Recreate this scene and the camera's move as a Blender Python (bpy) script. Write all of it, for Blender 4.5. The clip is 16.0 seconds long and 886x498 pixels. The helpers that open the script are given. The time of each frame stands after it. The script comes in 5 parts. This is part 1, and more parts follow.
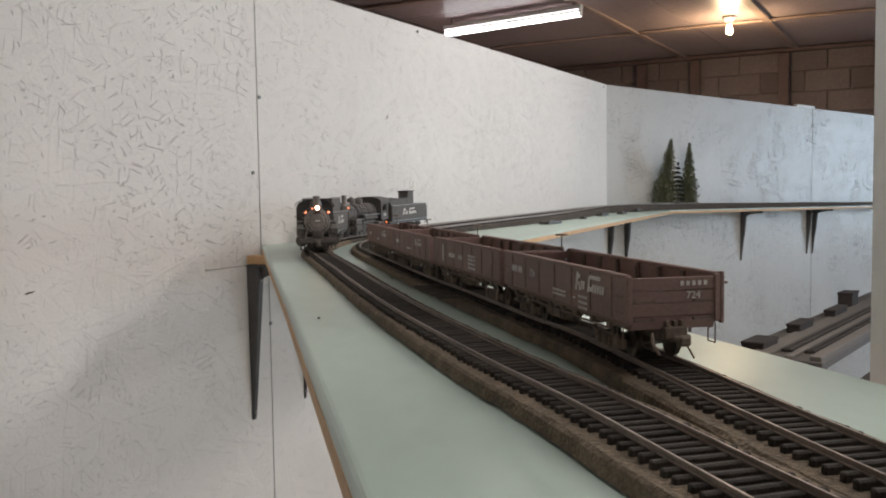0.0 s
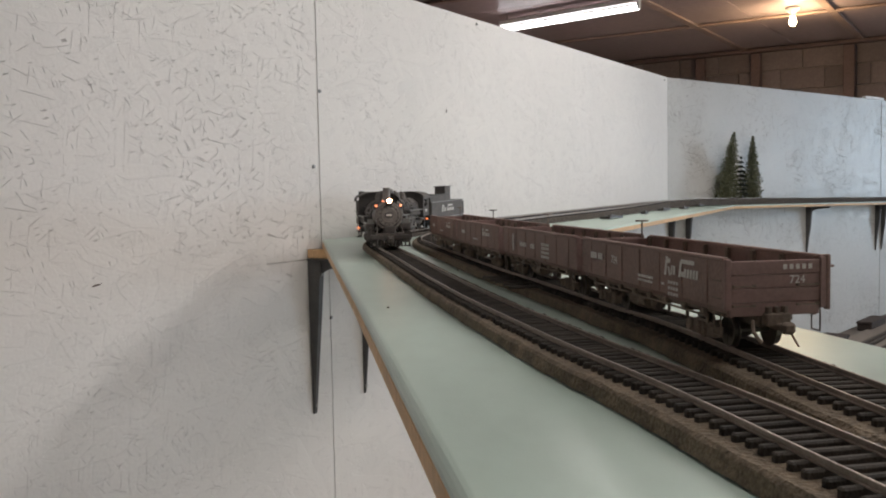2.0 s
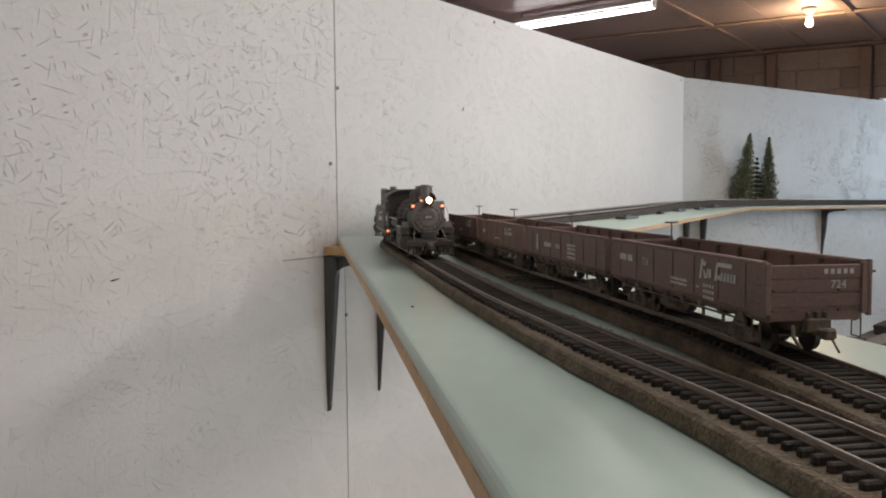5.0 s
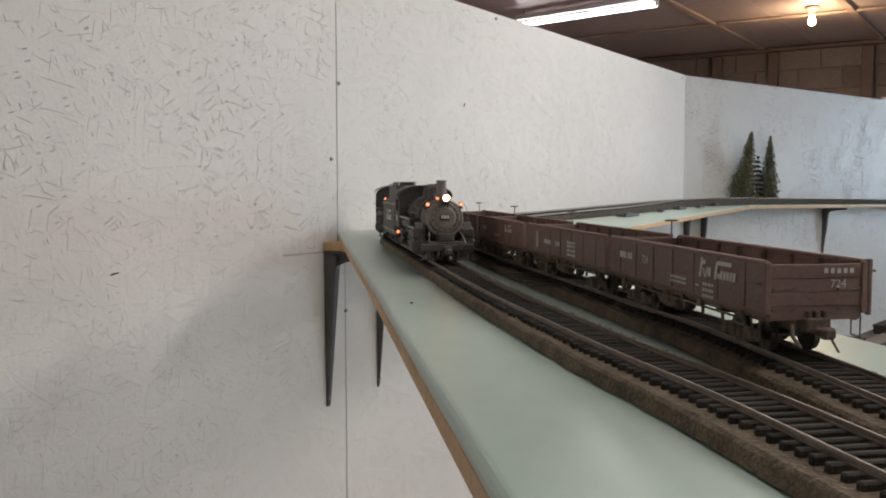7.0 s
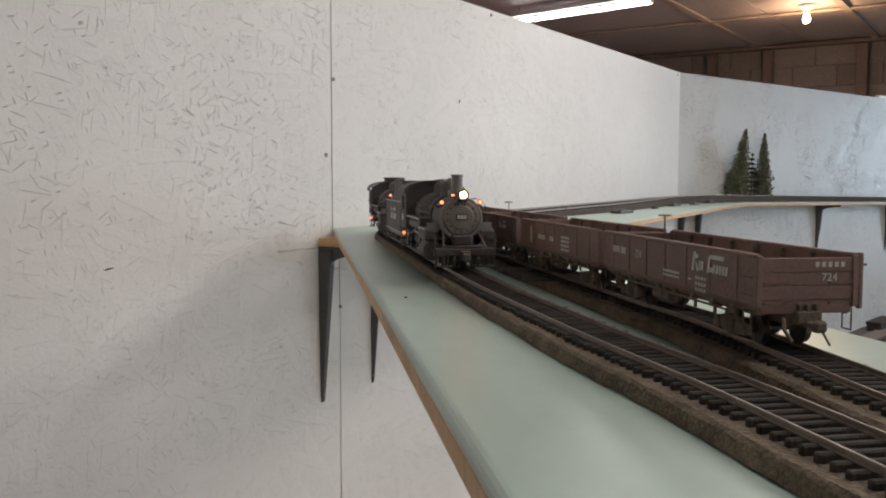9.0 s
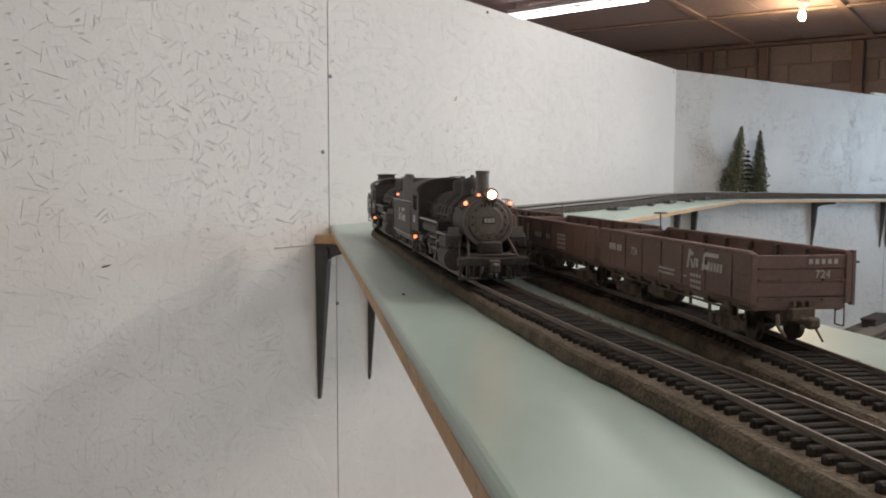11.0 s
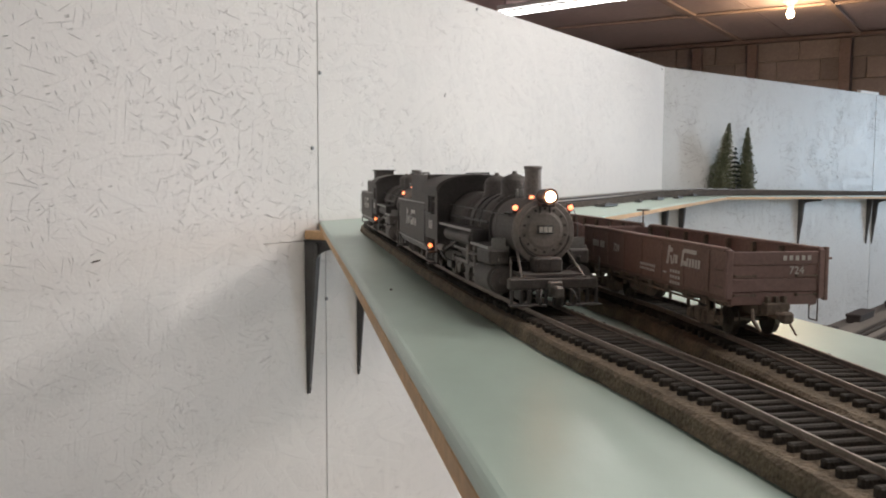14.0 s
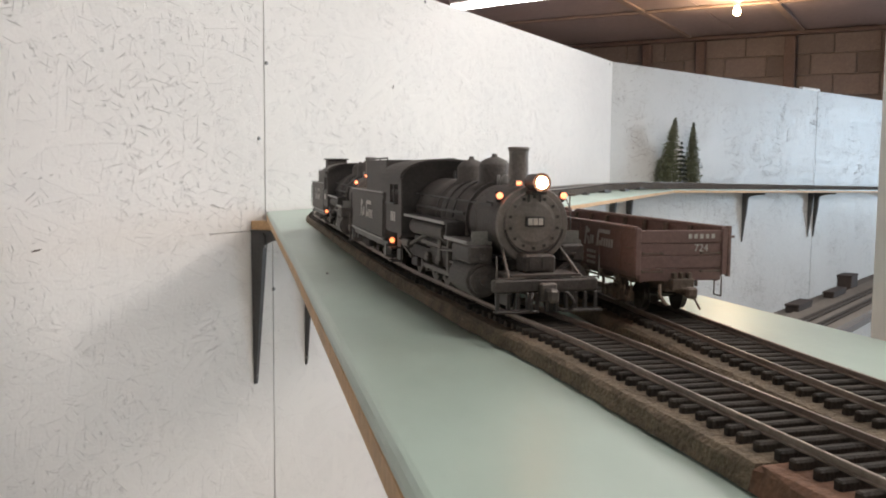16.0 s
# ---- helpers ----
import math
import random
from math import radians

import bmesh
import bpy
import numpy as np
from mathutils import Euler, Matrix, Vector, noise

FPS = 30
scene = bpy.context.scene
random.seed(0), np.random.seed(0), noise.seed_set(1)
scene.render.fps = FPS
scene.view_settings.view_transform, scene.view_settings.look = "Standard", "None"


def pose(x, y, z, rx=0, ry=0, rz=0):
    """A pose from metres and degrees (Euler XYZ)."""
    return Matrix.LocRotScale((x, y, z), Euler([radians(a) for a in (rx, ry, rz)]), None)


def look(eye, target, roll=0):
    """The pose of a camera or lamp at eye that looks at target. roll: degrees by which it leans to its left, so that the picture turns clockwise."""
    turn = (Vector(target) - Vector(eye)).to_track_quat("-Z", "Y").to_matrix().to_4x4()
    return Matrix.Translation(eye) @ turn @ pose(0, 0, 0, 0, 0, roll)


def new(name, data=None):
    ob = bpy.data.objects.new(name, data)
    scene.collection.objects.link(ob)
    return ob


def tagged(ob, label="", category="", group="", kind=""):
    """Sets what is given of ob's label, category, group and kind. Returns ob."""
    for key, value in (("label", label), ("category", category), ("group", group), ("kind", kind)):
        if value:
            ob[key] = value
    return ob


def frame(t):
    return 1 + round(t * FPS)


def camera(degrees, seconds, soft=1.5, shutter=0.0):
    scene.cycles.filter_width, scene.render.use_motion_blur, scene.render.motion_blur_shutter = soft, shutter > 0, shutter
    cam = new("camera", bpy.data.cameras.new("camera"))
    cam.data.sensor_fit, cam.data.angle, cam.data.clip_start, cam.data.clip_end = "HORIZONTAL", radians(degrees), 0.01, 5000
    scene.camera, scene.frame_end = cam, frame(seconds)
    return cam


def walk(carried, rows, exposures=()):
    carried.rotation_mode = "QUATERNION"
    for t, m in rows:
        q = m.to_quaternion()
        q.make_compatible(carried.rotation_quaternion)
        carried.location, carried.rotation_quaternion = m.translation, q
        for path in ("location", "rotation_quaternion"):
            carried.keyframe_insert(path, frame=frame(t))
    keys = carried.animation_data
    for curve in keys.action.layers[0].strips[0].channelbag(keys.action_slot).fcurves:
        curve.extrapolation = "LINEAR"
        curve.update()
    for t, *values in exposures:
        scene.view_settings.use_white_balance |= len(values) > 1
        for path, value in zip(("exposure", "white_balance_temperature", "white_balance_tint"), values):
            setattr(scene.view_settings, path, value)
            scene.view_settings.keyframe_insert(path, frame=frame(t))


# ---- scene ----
import itertools

# ---------------------------------------------------------------- camera
cam = camera(53.0, 16.0, soft=1.9)
PATH = [
    (0.0, 0.0000, 0.0000, 1.3050, -3.60, 0.85, 0.00),
    (0.5, -0.0025, 0.0081, 1.3025, -3.60, 0.86, 1.40),
    (1.0, -0.0070, 0.0140, 1.2996, -3.73, 0.98, 2.49),
    (1.5, -0.0093, 0.0161, 1.2982, -3.75, 1.05, 3.17),
    (2.0, -0.0148, 0.0191, 1.2964, -3.68, 1.08, 3.44),
    (2.5, -0.0197, 0.0193, 1.2953, -3.70, 1.10, 3.53),
    (3.0, -0.0217, 0.0204, 1.2940, -3.79, 1.07, 3.63),
    (3.5, -0.0233, 0.0213, 1.2939, -3.82, 1.11, 4.08),
    (4.0, -0.0249, 0.0214, 1.2965, -3.76, 0.86, 4.15),
    (6.5, -0.0268, 0.0254, 1.2975, -3.96, 0.14, 4.20),
    (7.0, -0.0259, 0.0240, 1.2973, -4.04, 0.05, 4.21),
    (7.5, -0.0259, 0.0234, 1.2969, -4.16, -0.08, 4.17),
    (8.0, -0.0254, 0.0237, 1.2958, -4.23, -0.16, 4.10),
    (8.5, -0.0242, 0.0224, 1.2959, -4.23, -0.11, 3.99),
    (9.0, -0.0253, 0.0224, 1.2957, -4.24, -0.08, 3.89),
    (11.5, -0.0259, 0.0172, 1.2965, -4.48, -0.07, 3.60),
    (12.0, -0.0258, 0.0162, 1.2968, -4.51, -0.04, 3.54),
    (12.5, -0.0249, 0.0135, 1.2973, -4.57, -0.03, 3.40),
    (13.0, -0.0238, 0.0144, 1.2974, -4.62, -0.02, 3.32),
    (13.5, -0.0234, 0.0133, 1.2968, -4.65, -0.11, 3.24),
    (14.0, -0.0232, 0.0074, 1.2973, -4.71, -0.24, 2.99),
    (14.5, -0.0232, 0.0060, 1.2955, -4.72, -0.22, 2.65),
    (15.0, -0.0233, 0.0052, 1.2969, -4.71, -0.27, 2.08),
    (15.5, -0.0223, 0.0015, 1.2973, -4.86, -0.43, 0.67),
    (16.0, -0.0066, -0.0094, 1.2911, -5.06, -0.47, 0.09),
]
EXPO = [(0.0, 0.0), (9.0, 0.0), (12.5, 0.04), (13.5, 0.10), (14.5, 0.35), (16.0, 0.45)]
walk(cam, [(t, pose(x, y, z, 90 + pitch, roll, yaw)) for t, x, y, z, pitch, roll, yaw in PATH], EXPO)

# ---------------------------------------------------------------- the plan
# Room axes: u runs along the long backdrop wall, v points from it into the room.
S = 1.207                     # top of the near shelf
RAIL = 0.013                  # rail top above the shelf
O = Vector((-0.360, 1.747, 0))
U = Vector((math.sin(radians(29)), math.cos(radians(29)), 0))
V = Vector((U.y, -U.x, 0))
FAR = Vector((math.sin(radians(47.7)), math.cos(radians(47.7)), 0))
FARN = Vector((FAR.y, -FAR.x, 0))
CORNER = O + 2.108 * U
TOPZ = 1.728                  # top of the backdrop walls
CEIL = 2.66


def rm(a, b, z=0.0):
    """A place from its distance along the backdrop wall, into the room, and up."""
    return O + a * U + b * V + Vector((0, 0, z))


def fw(w, b, z=0.0):
    """The same along the far backdrop wall, from the corner."""
    return CORNER + w * FAR + b * FARN + Vector((0, 0, z))


def heading(d):
    return math.degrees(math.atan2(-d.x, d.y))


def shelf_z(p):
    a = (Vector(p).to_3d() - O).dot(U)
    if a <= 0:
        return S
    w = (Vector(p).to_3d() - CORNER).dot(FAR)
    return S + 0.008 * min(a, 2.1) - 0.010 * max(0.0, w)


# ---------------------------------------------------------------- light
world = bpy.data.worlds.new("world")
scene.world = world
world.use_nodes = True
sky = world.node_tree.nodes.new("ShaderNodeTexSky")
sky.sky_type, sky.sun_disc, sky.sun_elevation, sky.sun_rotation = "NISHITA", False, radians(40), radians(120)
world.node_tree.links.new(sky.outputs[0], world.node_tree.nodes["Background"].inputs[0])
world.node_tree.nodes["Background"].inputs[1].default_value = 0.10


def lamp(name, kind, power, colour, m, size=0.1, size_y=None):
    data = bpy.data.lights.new(name, kind)
    data.energy, data.color = power, colour
    if kind == "AREA":
        data.size = size
        if size_y:
            data.shape, data.size_y = "RECTANGLE", size_y
    else:
        data.shadow_soft_size = size
    ob = new(name, data)
    ob.matrix_basis = m
    return ob


TUBE_POWER, BULB_POWER, WINDOW_POWER = 36.5, 26.0, 112.0
COOL, WARM, DAY = (1.0, 0.955, 0.91), (1.0, 0.72, 0.42), (0.62, 0.81, 1.0)

# ---------------------------------------------------------------- materials


def material(name, colour, rough=0.6, metal=0.0, vary=0.15, scale=20.0, bump=0.0, bump_scale=200.0, random_tint=0.0, coord="Object", spec=0.5):
    """A principled surface with variation at two scales and fine relief."""
    m = bpy.data.materials.new(name)
    m.use_nodes = True
    nt = m.node_tree
    b = nt.nodes["Principled BSDF"]
    b.inputs["Metallic"].default_value = metal
    b.inputs["Specular IOR Level"].default_value = spec
    tc = nt.nodes.new("ShaderNodeTexCoord")
    n1, n2 = nt.nodes.new("ShaderNodeTexNoise"), nt.nodes.new("ShaderNodeTexNoise")
    for n, s in ((n1, scale), (n2, scale * 9)):
        n.inputs["Scale"].default_value = s
        n.inputs["Detail"].default_value = 5
        nt.links.new(tc.outputs[coord], n.inputs["Vector"])
    add = nt.nodes.new("ShaderNodeMath")
    add.operation = "ADD"
    nt.links.new(n1.outputs[0], add.inputs[0])
    nt.links.new(n2.outputs[0], add.inputs[1])
    ramp = nt.nodes.new("ShaderNodeMapRange")
    ramp.inputs[1].default_value, ramp.inputs[2].default_value = 0.65, 1.35
    ramp.inputs[3].default_value, ramp.inputs[4].default_value = 1 - vary, 1 + vary
    nt.links.new(add.outputs[0], ramp.inputs[0])
    last = ramp.outputs[0]
    if random_tint:
        info = nt.nodes.new("ShaderNodeObjectInfo")
        mr = nt.nodes.new("ShaderNodeMapRange")
        mr.inputs[3].default_value, mr.inputs[4].default_value = 1 - random_tint, 1 + random_tint
        nt.links.new(info.outputs["Random"], mr.inputs[0])
        mu = nt.nodes.new("ShaderNodeMath")
        mu.operation = "MULTIPLY"
        nt.links.new(last, mu.inputs[0])
        nt.links.new(mr.outputs[0], mu.inputs[1])
        last = mu.outputs[0]
    mix = nt.nodes.new("ShaderNodeVectorMath")
    mix.operation = "SCALE"
    mix.inputs[0].default_value = colour
    nt.links.new(last, mix.inputs["Scale"])
    nt.links.new(mix.outputs[0], b.inputs["Base Color"])
    rr = nt.nodes.new("ShaderNodeMapRange")
    rr.inputs[3].default_value, rr.inputs[4].default_value = max(0.05, rough - 0.12), min(1, rough + 0.12)
    nt.links.new(n1.outputs[0], rr.inputs[0])
    nt.links.new(rr.outputs[0], b.inputs["Roughness"])
    if bump:
        n3 = nt.nodes.new("ShaderNodeTexNoise")
        n3.inputs["Scale"].default_value, n3.inputs["Detail"].default_value = bump_scale, 6
        nt.links.new(tc.outputs[coord], n3.inputs["Vector"])
        bp = nt.nodes.new("ShaderNodeBump")
        bp.inputs["Strength"].default_value, bp.inputs["Distance"].default_value = bump, 0.002
        nt.links.new(n3.outputs[0], bp.inputs["Height"])
        nt.links.new(bp.outputs[0], b.inputs["Normal"])
    return m


def glow(name, colour, strength):
    m = bpy.data.materials.new(name)
    m.use_nodes = True
    b = m.node_tree.nodes["Principled BSDF"]
    b.inputs["Base Color"].default_value = (*colour, 1)
    b.inputs["Emission Color"].default_value = (*colour, 1)
    b.inputs["Emission Strength"].default_value = strength
    return m


def strand_paint(name, colour, rough, depth, size=1.0, chips=0.6, more=0.0, grain=1.0, upward=0.3):
    """White paint over pressed wood strands: straight overlapping flakes in relief, splinters and grey scratches."""
    m = bpy.data.materials.new(name)
    m.use_nodes = True
    nt = m.node_tree
    L, N = nt.links.new, nt.nodes.new
    b = nt.nodes["Principled BSDF"]
    tc = N("ShaderNodeTexCoord")
    wob = N("ShaderNodeTexNoise")
    wob.inputs["Scale"].default_value = 9
    L(tc.outputs["UV"], wob.inputs["Vector"])
    bent = N("ShaderNodeVectorMath")
    bent.operation = "MULTIPLY_ADD"
    bent.inputs[1].default_value = (0.008, 0.008, 0)
    L(wob.outputs["Color"], bent.inputs[0])
    L(tc.outputs["UV"], bent.inputs[2])

    def math_node(op, a, c, clamp=False):
        q = N("ShaderNodeMath")
        q.operation, q.use_clamp = op, clamp
        for k, v in enumerate((a, c)):
            if isinstance(v, (int, float)):
                q.inputs[k].default_value = v
            else:
                L(v, q.inputs[k])
        return q.outputs[0]

    def ranged(v, lo, hi, a=0.0, c=1.0):
        q = N("ShaderNodeMapRange")
        for k, x in enumerate((lo, hi, a, c)):
            q.inputs[k + 1].default_value = x
        L(v, q.inputs[0])
        return q.outputs[0]

    def cells(turn, sx, sy, shift, size):
        """Random cells stretched along one direction."""
        mp = N("ShaderNodeMapping")
        mp.vector_type = "TEXTURE"
        mp.inputs["Rotation"].default_value = (0, 0, radians(turn))
        mp.inputs["Scale"].default_value = (size / sx, size / sy, 1)
        mp.inputs["Location"].default_value = (shift * 3.1, shift * 1.7, 0)
        L(bent.outputs[0], mp.inputs[0])
        v = N("ShaderNodeTexVoronoi")
        v.voronoi_dimensions = "2D"
        v.inputs["Scale"].default_value = 1.0
        L(mp.outputs[0], v.inputs["Vector"])
        sep = N("ShaderNodeSeparateColor")
        L(v.outputs["Color"], sep.inputs[0])
        return v.outputs["Distance"], sep

    # flakes lying over one another
    top = None
    for k, (turn, sx, sy) in enumerate(((-22, 9, 52), (84, 9, 60), (-58, 10, 56), (28, 9, 48), (4, 8, 50))):
        _, sep = cells(turn, sx, sy, k, size)
        top = sep.outputs[0] if top is None else math_node("MAXIMUM", top, sep.outputs[0])
    fine = N("ShaderNodeTexNoise")
    fine.inputs["Scale"].default_value, fine.inputs["Detail"].default_value = 170 / size, 6
    L(tc.outputs["UV"], fine.inputs["Vector"])
    region = N("ShaderNodeTexNoise")
    region.inputs["Scale"].default_value, region.inputs["Detail"].default_value = 4.0, 3
    L(tc.outputs["UV"], region.inputs["Vector"])
    # thin straight splinters and scratches, thicker in some places than in others
    dark = None
    kinds = ((-20, 15, 400, 0.93, 0.20), (80, 14, 420, 0.93, 0.20), (-52, 17, 410, 0.94, 0.20), (34, 15, 400, 0.95, 0.20), (-10, 6, 360, 0.965, 0.18), (12, 7, 380, 0.975, 0.18), (86, 6, 380, 0.97, 0.18), (-70, 44, 260, 0.92, 0.24), (15, 48, 250, 0.93, 0.24))
    for k, (turn, sx, sy, share, wide) in enumerate(kinds):
        dist, sep = cells(turn, sx, sy, k + 7, grain)
        line = math_node("MULTIPLY", ranged(dist, wide * 0.45, wide, 1, 0), math_node("GREATER_THAN", sep.outputs[0], share - more))
        line = math_node("MULTIPLY", line, ranged(sep.outputs[1], 0, 1, 0.30, 1.0))
        dark = line if dark is None else math_node("MAXIMUM", dark, line)
    dark = math_node("MULTIPLY", dark, ranged(region.outputs[0], 0.40, 0.60, 0.12, 1.0))
    up = N("ShaderNodeSeparateXYZ")       # the boards are more flaked higher up
    L(tc.outputs["UV"], up.inputs[0])
    dark = math_node("MULTIPLY", dark, ranged(up.outputs[1], 1.08, 1.30, upward, 1.0))
    height = math_node("ADD", top, math_node("MULTIPLY", fine.outputs[0], 0.05))
    height = math_node("SUBTRACT", height, math_node("MULTIPLY", dark, 0.5))
    bp = N("ShaderNodeBump")
    bp.inputs["Strength"].default_value, bp.inputs["Distance"].default_value = depth, 0.012 * size
    L(height, bp.inputs["Height"])
    L(bp.outputs[0], b.inputs["Normal"])
    blotch = N("ShaderNodeTexNoise")
    blotch.inputs["Scale"].default_value, blotch.inputs["Detail"].default_value = 2.2, 3
    L(tc.outputs["UV"], blotch.inputs["Vector"])
    shade = math_node("MULTIPLY", ranged(blotch.outputs[0], 0.3, 0.7, 0.95, 1.03), ranged(top, 0.4, 1.0, 0.965, 1.01))
    base = N("ShaderNodeVectorMath")
    base.operation = "SCALE"
    base.inputs[0].default_value = colour
    L(shade, base.inputs["Scale"])
    mixer = N("ShaderNodeMix")
    mixer.data_type = "RGBA"
    L(base.outputs[0], mixer.inputs["A"])
    mixer.inputs["B"].default_value = (0.24, 0.22, 0.20, 1)
    L(math_node("MULTIPLY", dark, chips), mixer.inputs["Factor"])
    L(mixer.outputs["Result"], b.inputs["Base Color"])
    L(ranged(top, 0, 1, rough - 0.1, rough + 0.12), b.inputs["Roughness"])
    return m


M_WALL = strand_paint("painted_strand_board", (0.775, 0.75, 0.722), 0.50, 1.0, 1.0, 0.36, -0.010)
M_WALL_PLAIN = strand_paint("smoother_painted_strand_board", (0.775, 0.75, 0.722), 0.50, 0.8, 1.0, 0.40, -0.022)
# far wall: the same white paint, its colour darkened to dim the lit wall
M_WALL_FAR = strand_paint("painted_strand_board_gloss_dimmed", (0.52, 0.515, 0.495), 0.33, 0.7, 0.5, 1.0, 0.12, 2.4, 1.0)
M_GREEN = material("mint_green_paint", (0.450, 0.555, 0.485), 0.36, vary=0.06, scale=5, bump=0.12, bump_scale=90, coord="Generated")
M_PLY = material("raw_pine_edge", (0.58, 0.37, 0.19), 0.6, vary=0.22, scale=14, bump=0.25, bump_scale=120)
M_STEEL = material("painted_steel_bracket", (0.085, 0.082, 0.080), 0.45, metal=0.1, vary=0.25, scale=30)
M_SCREW = material("screw_steel", (0.30, 0.29, 0.27), 0.4, metal=0.9)
M_CORK = material("cork_roadbed", (0.180, 0.138, 0.094), 0.95, vary=0.55, scale=70, bump=1.0, bump_scale=420)
# darker copy of the cork: the back stretch's shade is in its colour
M_BED = material("shaded_cork_roadbed", (0.070, 0.056, 0.046), 0.95, vary=0.5, scale=70, bump=0.8, bump_scale=420)
M_BASE = material("reddish_base_board", (0.20, 0.105, 0.065), 0.85, vary=0.4, scale=60, bump=0.6, bump_scale=300)
M_TIE = material("stained_tie", (0.046, 0.038, 0.031), 0.85, vary=0.35, scale=200, bump=0.4, bump_scale=900, random_tint=0.35)
M_RAIL = material("weathered_rail", (0.33, 0.275, 0.235), 0.46, metal=0.6, vary=0.25, scale=60)
M_CEIL = material("brown_ceiling_board", (0.29, 0.225, 0.22), 0.40, vary=0.22, scale=2.0, bump=0.1)
M_BATTEN = material("ceiling_batten_wood", (0.27, 0.19, 0.155), 0.5, vary=0.3, scale=6, bump=0.2)
M_STUD = material("dark_stud_wood", (0.105, 0.066, 0.058), 0.7, vary=0.35, scale=7, bump=0.2)
M_BLOCK = material("concrete_block", (0.165, 0.13, 0.122), 0.9, vary=0.2, scale=6, bump=0.6, bump_scale=140, random_tint=0.18)
M_MORTAR = material("mortar", (0.205, 0.165, 0.155), 0.95, vary=0.15, scale=9, bump=0.4)
M_ROOM = material("room_wall_paint", (0.76, 0.72, 0.67), 0.8, vary=0.1, scale=2, bump=0.1)
M_FLOOR = material("concrete_floor", (0.42, 0.41, 0.39), 0.7, vary=0.2, scale=3, bump=0.2)
M_POST = material("white_painted_post", (0.86, 0.85, 0.83), 0.5, vary=0.05, scale=6, bump=0.15)
M_LAMPWHITE = material("white_enamel", (0.75, 0.75, 0.73), 0.35, vary=0.05)
M_TUBE = glow("tube_light", (1.0, 0.98, 1.0), 9.0)
M_BULB = glow("bulb_light", (1.0, 0.72, 0.40), 30.0)
M_CAR = material("oxide_red_car_paint", (0.250, 0.158, 0.133), 0.62, vary=0.22, scale=45, bump=0.25, bump_scale=600, random_tint=0.08)
M_CAR_IN = material("weathered_car_inside", (0.200, 0.155, 0.122), 0.85, vary=0.35, scale=50, bump=0.3, bump_scale=500)
M_CAR_END = material("dusty_car_end", (0.275, 0.175, 0.158), 0.72, vary=0.18, scale=50, bump=0.12, bump_scale=600)
# both loco blacks are lifted to put haze over the dust into the colour
M_BLACK = material("loco_black", (0.062, 0.055, 0.051), 0.45, vary=0.3, scale=60, bump=0.15, bump_scale=700)
M_DUST_HAZE = material("loco_dusty_hazed_black", (0.104, 0.090, 0.082), 0.62, vary=0.35, scale=70, bump=0.2, bump_scale=700)
M_GRAPH = material("graphite_smokebox", (0.27, 0.240, 0.220), 0.55, metal=0.2, vary=0.25, scale=70, bump=0.2, bump_scale=600)
M_TRIM = material("bright_edge_trim", (0.30, 0.29, 0.27), 0.4, metal=0.3, vary=0.2, scale=80)
M_RUN = material("running_gear_steel", (0.17, 0.15, 0.135), 0.5, metal=0.35, vary=0.3, scale=90)
M_WHEEL = material("wheel_tread_steel", (0.16, 0.14, 0.12), 0.35, metal=0.8, vary=0.2, scale=80)
M_WHITE = material("white_lettering", (0.68, 0.65, 0.61), 0.7, vary=0.2, scale=300)
M_HEAD = glow("headlight_glow", (1.0, 0.46, 0.25), 40.0)
M_MARK = glow("marker_glow", (1.0, 0.27, 0.12), 2.6)
M_JOURNAL = glow("step_light_glow", (1.0, 0.24, 0.08), 2.2)
M_LEAF = material("conifer_green", (0.125, 0.132, 0.075), 0.8, vary=0.5, scale=60)
M_LEAF_DK = material("dark_conifer_green", (0.016, 0.022, 0.014), 0.8, vary=0.4, scale=60)
M_BARK = material("tree_bark", (0.07, 0.045, 0.03), 0.9, vary=0.3, scale=80)
M_DARKBOX = material("dark_brown_wood", (0.026, 0.018, 0.015), 0.88, vary=0.25, scale=12)
# low table's boards: colours lowered to stand in for shade
M_GREYTRACK = material("storage_board", (0.075, 0.064, 0.055), 0.7, vary=0.2, scale=8)
M_PLANK = material("shaded_bench_board", (0.13, 0.112, 0.096), 0.7, vary=0.2, scale=9, bump=0.2)
M_PLASTIC = material("grey_blue_plastic", (0.20, 0.24, 0.27), 0.3, vary=0.15, scale=12)
M_CHIP = material("exposed_wood_chip", (0.13, 0.11, 0.09), 0.8, vary=0.2, scale=90)

# ---------------------------------------------------------------- mesh helpers


def part(name, bm, mat, parent=None, label="", smooth=False, m=None):
    """Link a bmesh as one mesh object, under a thing where one is given."""
    me = bpy.data.meshes.new(name)
    bm.to_mesh(me)
    bm.free()
    if mat:
        me.materials.append(mat)
    if smooth:
        for p in me.polygons:
            p.use_smooth = True
    ob = new(name, me)
    if parent:
        ob.parent = parent
    if m is not None:
        ob.matrix_basis = m
    if label:
        tagged(ob, label)
    return ob


def empty(name, m=None):
    ob = new(name)
    ob.empty_display_size = 0.02
    if m is not None:
        ob.matrix_basis = m
    return ob


def box(bm, c, s, m=None, bevel=0.0):
    """A box round c of size s, its edges eased by bevel."""
    mat = Matrix.Translation(c) @ Matrix.Diagonal((*s, 1))
    if m is not None:
        mat = m @ mat
    r = bmesh.ops.create_cube(bm, size=1, matrix=mat)
    if bevel:
        es = list({e for v in r["verts"] for e in v.link_edges})
        bmesh.ops.bevel(bm, geom=es, offset=bevel, segments=1, affect="EDGES")
    return r["verts"]


